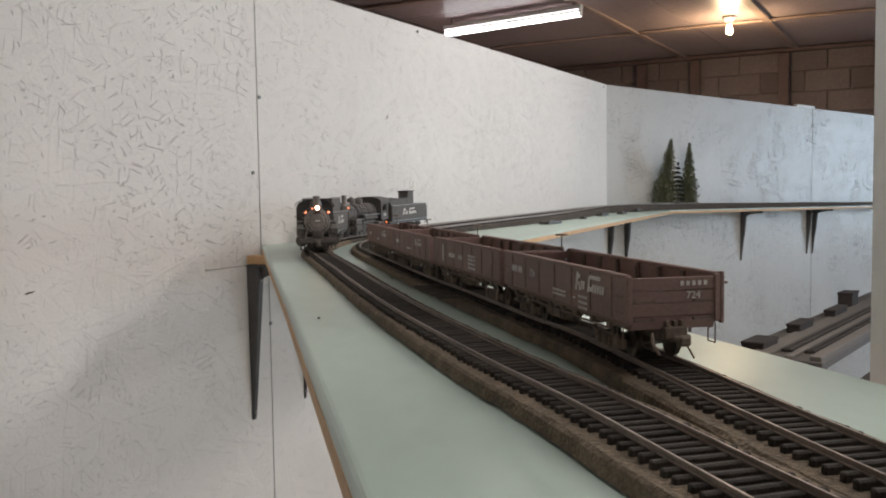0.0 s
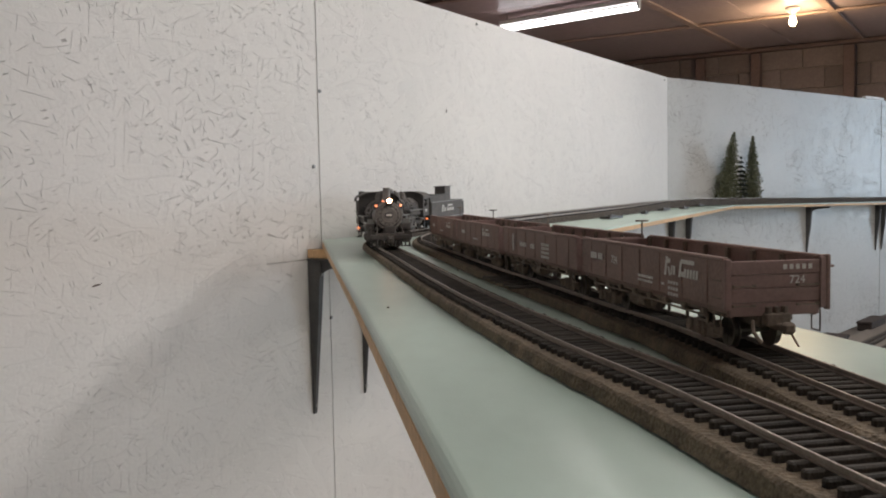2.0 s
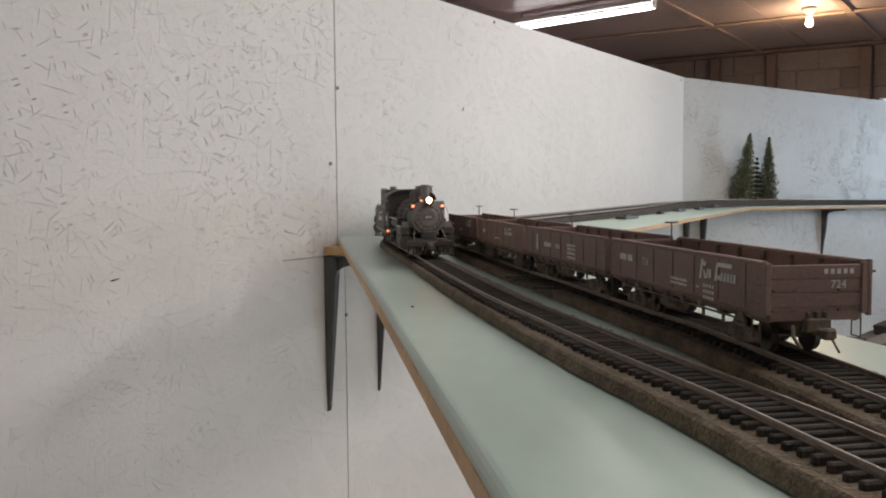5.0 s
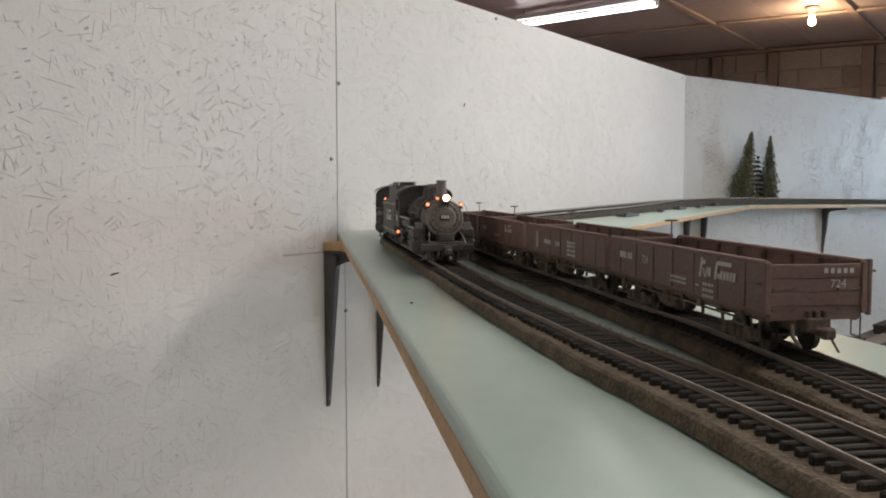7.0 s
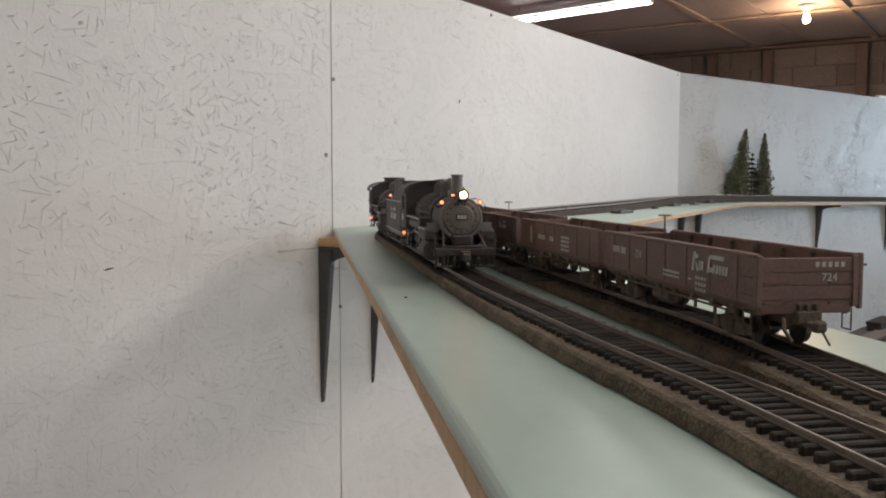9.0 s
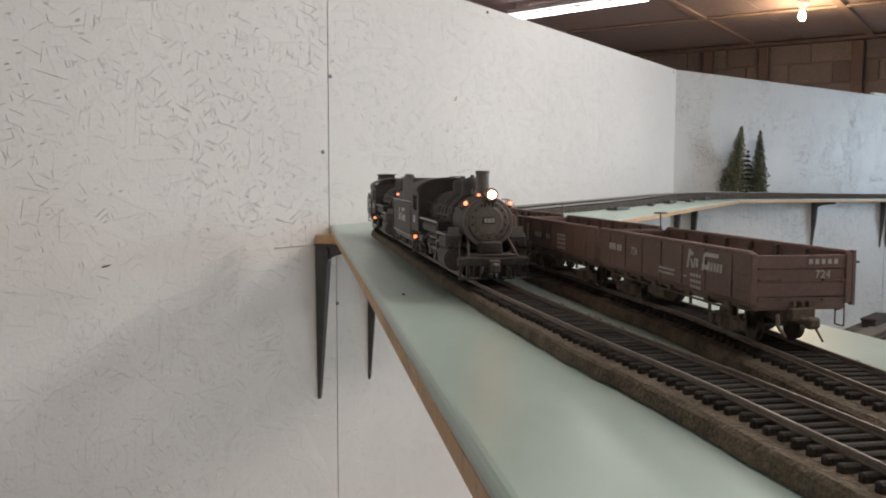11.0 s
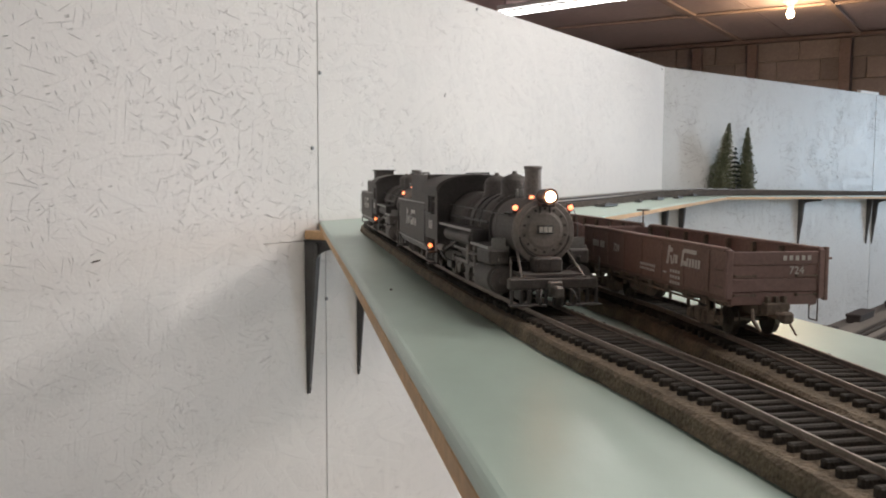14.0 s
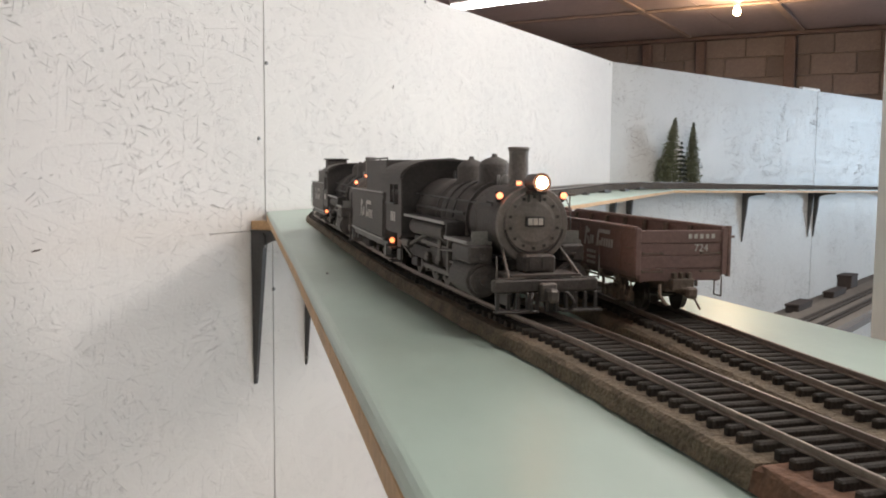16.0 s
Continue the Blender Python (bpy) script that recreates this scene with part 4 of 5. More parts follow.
# ---------------------------------------------------------------- locomotives
ENGINES, TENDERS, TURNING, RODS = [], [], [], []


def on_x(bm, c, r, d, seg=16):
    """A disc facing along x, from c outwards by d."""
    cyl(bm, c, (c[0] + d, c[1], c[2]), r, seg=seg)


def engine(label):
    """A narrow-gauge outside-frame steam engine; y forward, rail top at z = 0."""
    e = tagged(empty("steam_locomotive"), label, "locomotive", "model steam locomotives")
    ZB, RB, YF = 0.0445, 0.0195, 0.088
    # boiler shell, smokebox
    bm = bmesh.new()
    cyl(bm, (0, -0.070, ZB + 0.0010), (0, -0.010, ZB + 0.0008), 0.0205, 0.0200, 32)
    cyl(bm, (0, -0.010, ZB + 0.0008), (0, 0.048, ZB), 0.0200, RB - 0.0004, 32)
    part("boiler", bm, M_DUST_HAZE, e, smooth=True)
    bm = bmesh.new()
    cyl(bm, (0, 0.046, ZB), (0, YF, ZB), RB, seg=40)
    box(bm, (0, 0.066, ZB - 0.022), (0.018, 0.026, 0.016), bevel=0.002)
    smoke = part("smokebox", bm, M_DUST_HAZE, e)
    bm = bmesh.new()
    cyl(bm, (0, YF, ZB), (0, YF + 0.0012, ZB), RB, RB - 0.0006, 40)
    cyl(bm, (0, YF + 0.001, ZB + 0.001), (0, YF + 0.0026, ZB + 0.001), RB * 0.80, RB * 0.76, 40)
    cyl(bm, (0, YF + 0.0024, ZB + 0.001), (0, YF + 0.0034, ZB + 0.001), RB * 0.62, RB * 0.50, 32)
    front = part("smokebox_front", bm, M_GRAPH, smoke, "pale graphite-grey smokebox front with a ring of bolts")
    bm = bmesh.new()
    for k in range(14):
        t = 2 * math.pi * k / 14
        box(bm, (RB * 0.66 * math.sin(t), YF + 0.0026, ZB + 0.001 + RB * 0.66 * math.cos(t)), (0.0014, 0.0014, 0.0014))
    part("door_clips", bm, M_BLACK, smoke)
    bm = bmesh.new()
    for k in range(24):           # handrail round the lower front
        t0, t1 = math.pi * (0.55 + 0.9 * k / 24), math.pi * (0.55 + 0.9 * (k + 1) / 24)
        cyl(bm, (RB * 0.80 * math.sin(t0), YF + 0.0032, ZB + RB * 0.80 * math.cos(t0)), (RB * 0.80 * math.sin(t1), YF + 0.0032, ZB + RB * 0.80 * math.cos(t1)), 0.0006, seg=6)
    part("front_handrail", bm, M_BLACK, smoke)
    bm = bmesh.new()
    box(bm, (0, YF + 0.0042, ZB + 0.0015), (0.0100, 0.0016, 0.0052), bevel=0.0004)
    plate = part("number_plate", bm, M_BLACK, smoke, "small dark plate with white bars")
    bars("plate_strokes", plate, Matrix.Translation((0, YF + 0.0051, ZB + 0.0015)) @ Matrix(((-1, 0, 0, 0), (0, 0, 1, 0), (0, 1, 0, 0), (0, 0, 0, 1))), [(-0.0028, 0, 0.0024, 0.0034, 0), (0, 0, 0.0024, 0.0034, 0), (0.0028, 0, 0.0024, 0.0034, 0)])
    # headlight and class lamps
    bm = bmesh.new()
    cyl(bm, (0, 0.087, 0.0655), (0, 0.099, 0.0655), 0.0042, 0.0046, 20)
    cyl(bm, (0, 0.099, 0.0655), (0, 0.1005, 0.0655), 0.0048, 0.0048, 20)
    box(bm, (0, 0.092, 0.0605), (0.008, 0.012, 0.002), bevel=0.0004)
    for x in (-0.003, 0.003):
        box(bm, (x, 0.088, 0.0575), (0.0012, 0.006, 0.006))
    hl = part("headlight", bm, M_BLACK, e)
    bm = bmesh.new()
    ball(bm, (0, 0.1004, 0.0655), 0.0031, 16)
    part("lens", bm, M_HEAD, hl, "glowing warm headlight lens", smooth=True)
    bm = bmesh.new()
    box(bm, (0.0075, 0.086, 0.0650), (0.004, 0.005, 0.0028), bevel=0.0004)
    nb = part("number_lamp", bm, M_BLACK, e)
    bm = bmesh.new()
    box(bm, (0.0075, 0.0888, 0.0650), (0.0026, 0.0006, 0.0018))
    part("lens", bm, M_MARK, nb, "dim orange lamp glass")
    for sx in (-1, 1):
        bm = bmesh.new()
        cyl(bm, (sx * 0.0172, 0.086, 0.0565), (sx * 0.0172, 0.086, 0.0610), 0.0019, seg=10)
        box(bm, (sx * 0.0158, 0.084, 0.0560), (0.005, 0.003, 0.001))
        cl = part("class_lamp", bm, M_BLACK, e)
        bm = bmesh.new()
        ball(bm, (sx * 0.0172, 0.0876, 0.0588), 0.0017, 10)
        part("lens", bm, M_MARK, cl, "glowing orange lamp lens", smooth=True)
    # stack, domes, bell, whistle
    bm = bmesh.new()
    turned(bm, [(0.0075, 0.0610), (0.0054, 0.0645), (0.0050, 0.0790), (0.0052, 0.0815), (0.0056, 0.0820), (0.0056, 0.0832), (0.0052, 0.0835), (0.0043, 0.0833), (0.0042, 0.075)], (0, 0.068, 0), 24)
    part("stack", bm, M_GRAPH, e, "dull grey-brown smoke stack", smooth=False)
    for y, r, h in ((0.030, 0.0088, 0.0790), (-0.012, 0.0086, 0.0780)):
        bm = bmesh.new()
        turned(bm, [(r + 0.0035, 0.0610), (r + 0.0006, 0.0645), (r, 0.0660), (r, h - 0.0050), (r * 0.95, h - 0.0042), (r * 0.80, h - 0.0022), (r * 0.45, h - 0.0008), (0.0016, h), (0.0014, h + 0.0016)], (0, y, 0), 24)
        part("dome", bm, M_DUST_HAZE, e, smooth=True)
    bm = bmesh.new()
    for x, y, h in ((0.004, -0.022, 0.074), (-0.003, -0.026, 0.072), (0.0, -0.048, 0.071)):
        cyl(bm, (x, y, 0.062), (x, y, h), 0.0013, 0.0009, 8)
    part("safety_valves", bm, M_BLACK, e)
    bm = bmesh.new()
    turned(bm, [(0.0040, 0.0635), (0.0036, 0.0650), (0.0024, 0.0680), (0.0012, 0.0692)], (0, 0.050, 0), 16)
    for x in (-0.0045, 0.0045):
        box(bm, (x, 0.050, 0.0655), (0.0012, 0.002, 0.007))
    part("bell", bm, M_TRIM, e, smooth=True)
    for y in (0.042, -0.018, -0.058):
        bm = bmesh.new()
        cyl(bm, (0, y - 0.0007, ZB + 0.0007), (0, y + 0.0007, ZB + 0.0007), 0.0206, seg=36)
        part("boiler_band", bm, M_BLACK, e)
    # running boards, handrails, pipes
    for sx in (-1, 1):
        bm = bmesh.new()
        box(bm, (sx * 0.0245, -0.014, 0.0420), (0.0110, 0.094, 0.0014), bevel=0.0003)
        box(bm, (sx * 0.0245, 0.036, 0.0385), (0.0110, 0.0012, 0.0080))
        box(bm, (sx * 0.0245, 0.058, 0.0345), (0.0125, 0.043, 0.0014), bevel=0.0003)
        rb = part("running_board", bm, M_BLACK, e)
        # pale strips that stand in for the highlight along the board edges
        bm = bmesh.new()
        box(bm, (sx * 0.0302, -0.014, 0.0420), (0.0006, 0.094, 0.0017))
        box(bm, (sx * 0.0310, 0.058, 0.0345), (0.0006, 0.043, 0.0017))
        box(bm, (sx * 0.0245, 0.0798, 0.0345), (0.0125, 0.0006, 0.0017))
        part("board_edge", bm, M_TRIM, rb, "pale board edge with its highlight in the colour")
        bm = bmesh.new()
        cyl(bm, (sx * 0.0208, -0.066, 0.0560), (sx * 0.0192, 0.082, 0.0540), 0.0005, seg=6)
        for k in range(6):
            y = -0.058 + k * 0.027
            cyl(bm, (sx * 0.017, y, 0.0548), (sx * 0.0207, y, 0.0555), 0.0007, seg=6)
        part("handrail", bm, M_BLACK, e)
        bm = bmesh.new()
        for y, z0, z1, r in ((0.004, 0.043, 0.066, 0.0006), (0.020, 0.043, 0.067, 0.0006)):
            n = 7
            for k in range(n):
                t0, t1 = radians(90 - 75 * k / n), radians(90 - 75 * (k + 1) / n)
                cyl(bm, (sx * 0.0213 * math.sin(t0), y, ZB + 0.0213 * math.cos(t0)), (sx * 0.0213 * math.sin(t1), y + 0.001, ZB + 0.0213 * math.cos(t1)), r, seg=6)
        cyl(bm, (sx * 0.0212, -0.060, 0.0480), (sx * 0.0205, 0.040, 0.0475), 0.0010, seg=8)
        part("pipework", bm, M_BLACK, e)
        bm = bmesh.new()        # air reservoir under the board
        cyl(bm, (sx * 0.0240, -0.052, 0.0355), (sx * 0.0240, 0.022, 0.0355), 0.0050, seg=18)
        part("air_tank", bm, M_DUST_HAZE, e, smooth=False)
        # frame, cylinder block, steam chest
        bm = bmesh.new()
        box(bm, (sx * 0.0150, -0.010, 0.0165), (0.0022, 0.190, 0.0085), bevel=0.0004)
        for y in (0.030, 0.004, -0.022, -0.048):
            box(bm, (sx * 0.0152, y, 0.0120), (0.0034, 0.0090, 0.0110), bevel=0.0005)
        for y in (0.017, -0.009, -0.035):
            box(bm, (sx * 0.0155, y, 0.0215), (0.0030, 0.0190, 0.0028), bevel=0.0004)
        part("frame_side", bm, M_DUST_HAZE, e)
        bm = bmesh.new()
        cyl(bm, (sx * 0.0240, 0.052, 0.0160), (sx * 0.0240, 0.083, 0.0160), 0.0088, seg=28)
        cyl(bm, (sx * 0.0240, 0.083, 0.0160), (sx * 0.0240, 0.0855, 0.0160), 0.0072, seg=28)
        cyl(bm, (sx * 0.0240, 0.0855, 0.0160), (sx * 0.0240, 0.0880, 0.0160), 0.0026, seg=12)
        cb = part("cylinder", bm, M_DUST_HAZE, e)
        bm = bmesh.new()
        box(bm, (sx * 0.0250, 0.068, 0.0290), (0.0130, 0.030, 0.0095), bevel=0.0012)
        cyl(bm, (sx * 0.0250, 0.046, 0.0280), (sx * 0.0250, 0.088, 0.0280), 0.0016, seg=10)
        part("steam_chest", bm, M_DUST_HAZE, cb)
        bm = bmesh.new()
        box(bm, (sx * 0.0250, 0.0800, 0.0375), (0.0085, 0.0010, 0.0060))
        part("step_bracket", bm, M_TRIM, cb)
        # crosshead, guides, links
        bm = bmesh.new()
        for dz in (0.004, -0.004):
            box(bm, (sx * 0.0240, 0.040, 0.0160 + dz), (0.0024, 0.026, 0.0014))
        box(bm, (sx * 0.0245, 0.024, 0.0225), (0.0024, 0.0035, 0.0190), bevel=0.0004)
        box(bm, (sx * 0.0250, -0.004, 0.0270), (0.0016, 0.058, 0.0020))
        part("crosshead_guide", bm, M_RUN, e)
        bm = bmesh.new()
        box(bm, (sx * 0.0262, 0.010, 0.0255), (0.0014, 0.0060, 0.0140), bevel=0.0006)
        cyl(bm, (sx * 0.0262, 0.010, 0.0255), (sx * 0.0262, 0.052, 0.0280), 0.0008, seg=6)
        part("valve_gear", bm, M_RUN, e)
        # coupling and main rods, outside the frame
        rod = empty("rods", pose(sx * 0.0215, 0, 0.0124))
        rod.parent = e
        bm = bmesh.new()
        box(bm, (0, -0.009, 0), (0.0014, 0.082, 0.0026), bevel=0.0004)
        for y in (0.030, 0.004, -0.022, -0.048):
            on_x(bm, (-0.0010, y, 0), 0.0027, 0.0020, 12)
        part("coupling_rod", bm, M_RUN, rod)
        bm = bmesh.new()
        box(bm, (sx * 0.0022, 0.012, 0.001), (0.0012, 0.068, 0.0028), bevel=0.0004)
        part("main_rod", bm, M_RUN, rod)
        RODS.append((rod, sx, 0.0124, len(ENGINES)))
        # cab steps with glowing step lamp, injector
        bm = bmesh.new()
        box(bm, (sx * 0.0270, -0.100, 0.0080), (0.0085, 0.0110, 0.0010))
        box(bm, (sx * 0.0240, -0.100, 0.0180), (0.0010, 0.0100, 0.0200))
        box(bm, (sx * 0.0270, -0.100, 0.0170), (0.0085, 0.0090, 0.0010))
        part("cab_step", bm, M_BLACK, e)
        bm = bmesh.new()
        box(bm, (sx * 0.0255, -0.110, 0.0215), (0.0040, 0.0040, 0.0046), bevel=0.0006)
        sl = part("step_lamp", bm, M_BLACK, e)
        bm = bmesh.new()
        ball(bm, (sx * 0.0275, -0.1085, 0.0215), 0.0019, 10)
        part("lens", bm, M_JOURNAL, sl, "glowing orange lamp lens", smooth=True)
        bm = bmesh.new()
        cyl(bm, (sx * 0.0260, -0.078, 0.0230), (sx * 0.0260, -0.060, 0.0230), 0.0026, seg=10)
        cyl(bm, (sx * 0.0260, -0.060, 0.0230), (sx * 0.0215, -0.030, 0.0330), 0.0010, seg=8)
        cyl(bm, (sx * 0.0262, -0.092, 0.0240), (sx * 0.0262, -0.055, 0.0150), 0.0009, seg=8)
        part("injector", bm, M_RUN, e)
    # firebox, ash pan, axles
    bm = bmesh.new()
    prism(bm, [(-0.070, 0.046), (-0.012, 0.046), (-0.022, 0.020), (-0.066, 0.014), (-0.070, 0.014)], -0.0130, 0.0130)
    part("firebox", bm, M_DUST_HAZE, e)
    bm = bmesh.new()
    box(bm, (0, -0.010, 0.0245), (0.0260, 0.180, 0.0030))
    box(bm, (0, 0.060, 0.0180), (0.034, 0.020, 0.014), bevel=0.001)
    part("frame_deck", bm, M_BLACK, e)
    for k, y in enumerate((0.030, 0.004, -0.022, -0.048)):
        ws = wheelset(e, y, 0.0124, spokes=8, mat=M_RUN)
        TURNING.append((ws, 0.0124, y, len(ENGINES)))
        bm = bmesh.new()
        for sx, turn in ((-1, 0), (1, 90)):
            t = radians(turn)
            on_x(bm, (sx * 0.0172 - 0.0010, 0, 0), 0.0062, 0.0022, 16)
            box(bm, (sx * 0.0186, math.sin(t) * 0.003, math.cos(t) * 0.003), (0.0018, 0.0050, 0.0095), m=None, bevel=0.0006)
            cyl(bm, (-0.017 * sx * -1, 0, 0), (sx * 0.010, 0, 0), 0.0018, seg=8)
            p = (sx * 0.0186, math.sin(t) * 0.0050, math.cos(t) * 0.0050)
            on_x(bm, p, 0.0016, sx * 0.0040, 10)
        part("crank", bm, M_RUN, ws)
    for y, r in ((0.090, 0.0066), (-0.090, 0.0076)):
        ws = wheelset(e, y, r, spokes=6)
        TURNING.append((ws, r, y, len(ENGINES)))
        bm = bmesh.new()
        for sx in (-1, 1):
            box(bm, (sx * 0.0145, y, r + 0.001), (0.0030, 0.016, 0.0065), bevel=0.0006)
        box(bm, (0, y, r + 0.005), (0.030, 0.006, 0.003))
        part("truck_frame", bm, M_BLACK, e)
    # pilot, beam, deck, coupler
    bm = bmesh.new()
    box(bm, (0, 0.1065, 0.0160), (0.0540, 0.0050, 0.0062), bevel=0.0008)
    box(bm, (0, 0.097, 0.0205), (0.0360, 0.022, 0.0014))
    beam = part("pilot_beam", bm, M_DUST_HAZE, e)
    for sx in (-1, 1):
        bm = bmesh.new()
        box(bm, (sx * 0.0165, 0.1110, 0.0042), (0.0210, 0.0075, 0.0012), bevel=0.0003)
        part("footboard", bm, M_BLACK, beam)
    for x in [-0.0255, 0.0255] + [-0.020 + k * 0.005 for k in range(9)]:
        bm = bmesh.new()
        box(bm, (x, 0.1092, 0.0080), (0.0017, 0.0020, 0.0095), bevel=0.0003)
        part("pilot_bar", bm, M_BLACK, beam)
    bm = bmesh.new()
    box(bm, (0, 0.1100, 0.0130), (0.0085, 0.0050, 0.0090), bevel=0.0008)
    box(bm, (0, 0.1150, 0.0120), (0.0055, 0.0080, 0.0066), bevel=0.0012)
    part("coupler", bm, M_RUN, beam)
    bm = bmesh.new()
    box(bm, (0, 0.094, 0.0255), (0.0170, 0.0120, 0.0090), bevel=0.0012)
    for sx in (-1, 1):
        box(bm, (sx * 0.0035, 0.1000, 0.0265), (0.0050, 0.0012, 0.0055))
    part("air_pump_shield", bm, M_DUST_HAZE, beam)
    for sx in (-1, 1):
        bm = bmesh.new()
        cyl(bm, (sx * 0.0155, 0.087, 0.0330), (sx * 0.0190, 0.108, 0.0190), 0.0008, seg=8)
        cyl(bm, (sx * 0.0265, 0.1105, 0.0190), (sx * 0.0265, 0.1105, 0.0310), 0.0004, seg=6)
        cyl(bm, (sx * 0.0120, 0.1105, 0.0200), (sx * 0.0265, 0.1105, 0.0200), 0.0004, seg=6)
        for k in range(8):     # curved hand grabs from the smokebox down to the running board
            f = lambda t: Vector((sx * (0.0190 + 0.0070 * math.sin(t * math.pi * 0.7)), 0.074 + 0.004 * t, 0.0600 - 0.026 * t ** 2.0))
            cyl(bm, f(k / 8), f((k + 1) / 8), 0.00028, seg=6)
        part("pilot_brace", bm, M_RUN, beam)
    bm = bmesh.new()
    for sx in (-1, 1):
        for k in range(6):
            f = lambda t: Vector((sx * (0.009 + 0.002 * math.sin(t * 3)), 0.1125 + 0.004 * math.sin(t * 3.0), 0.0130 - 0.0090 * t))
            cyl(bm, f(k / 6), f((k + 1) / 6), 0.0009, seg=6)
    part("air_hose", bm, M_BLACK, beam)
    # cab
    cabm = empty("cab")
    cabm.parent = e
    y0, y1 = -0.114, -0.068
    W = 0.0300
    for sx in (-1, 1):
        bm = bmesh.new()
        x = sx * W
        box(bm, (x, (y0 + y1) / 2, 0.0385), (0.0012, y1 - y0, 0.0190))
        box(bm, (x, (y0 + y1) / 2, 0.0635), (0.0012, y1 - y0, 0.0040))
        for ya, yb in ((y0, y0 + 0.012), (-0.0925, -0.0905), (y1 - 0.009, y1)):
            box(bm, (x, (ya + yb) / 2, 0.0548), (0.0012, yb - ya, 0.0136))
        part("cab_side", bm, M_DUST_HAZE, cabm)
        bm = bmesh.new()
        box(bm, (x + sx * 0.002, -0.0915, 0.0485), (0.0030, 0.027, 0.0010))
        part("arm_rest", bm, M_BLACK, cabm)
        bars("cab_number", cabm, Matrix.Translation((x + sx * 0.0008, -0.091, 0.0395)) @ (RIGHT_TEXT if sx > 0 else LEFT_TEXT), [(-0.006, 0, 0.0034, 0.0066, 0), (-0.001, 0, 0.0034, 0.0066, 0), (0.004, 0, 0.0034, 0.0066, 0)])
    n = 16
    bm = bmesh.new()
    arcp = [(W * 1.10 * math.sin(radians(-90 + 180 * k / n)), 0.0640 + 0.0135 * max(0.0, math.cos(radians(-90 + 180 * k / n))) ** 0.8) for k in range(n + 1)]
    for (xa, za), (xb, zb) in zip(arcp, arcp[1:]):
        q = [bm.verts.new((x, y, z + dz)) for y in (y0 - 0.008, y1 + 0.006) for x, z, dz in ((xa, za, 0), (xb, zb, 0), (xb, zb, 0.0012), (xa, za, 0.0012))]
        for f in ((0, 1, 5, 4), (2, 3, 7, 6), (1, 2, 6, 5), (3, 0, 4, 7), (0, 3, 2, 1), (4, 5, 6, 7)):
            bm.faces.new([q[i] for i in f])
    bmesh.ops.remove_doubles(bm, verts=bm.verts, dist=0.00005)
    part("cab_roof", bm, M_DUST_HAZE, cabm)
    bm = bmesh.new()
    vs = [bm.verts.new((x * 0.9, y1, z)) for x, z in arcp] + [bm.verts.new((W * 0.99, y1, 0.030)), bm.verts.new((-W * 0.99, y1, 0.030))]
    bm.faces.new(vs)
    r = bmesh.ops.extrude_face_region(bm, geom=list(bm.faces))
    bmesh.ops.translate(bm, verts=[v for v in r["geom"] if isinstance(v, bmesh.types.BMVert)], vec=(0, -0.0012, 0))
    bmesh.ops.recalc_face_normals(bm, faces=bm.faces)
    part("cab_front", bm, M_BLACK, cabm)
    bm = bmesh.new()
    box(bm, (0, (y0 + y1) / 2, 0.0295), (2 * W, y1 - y0, 0.0022))
    box(bm, (0, -0.080, 0.045), (0.026, 0.02, 0.03), bevel=0.004)
    part("cab_floor", bm, M_BLACK, cabm)
    ENGINES.append(e)
    return e


TL = 0.176


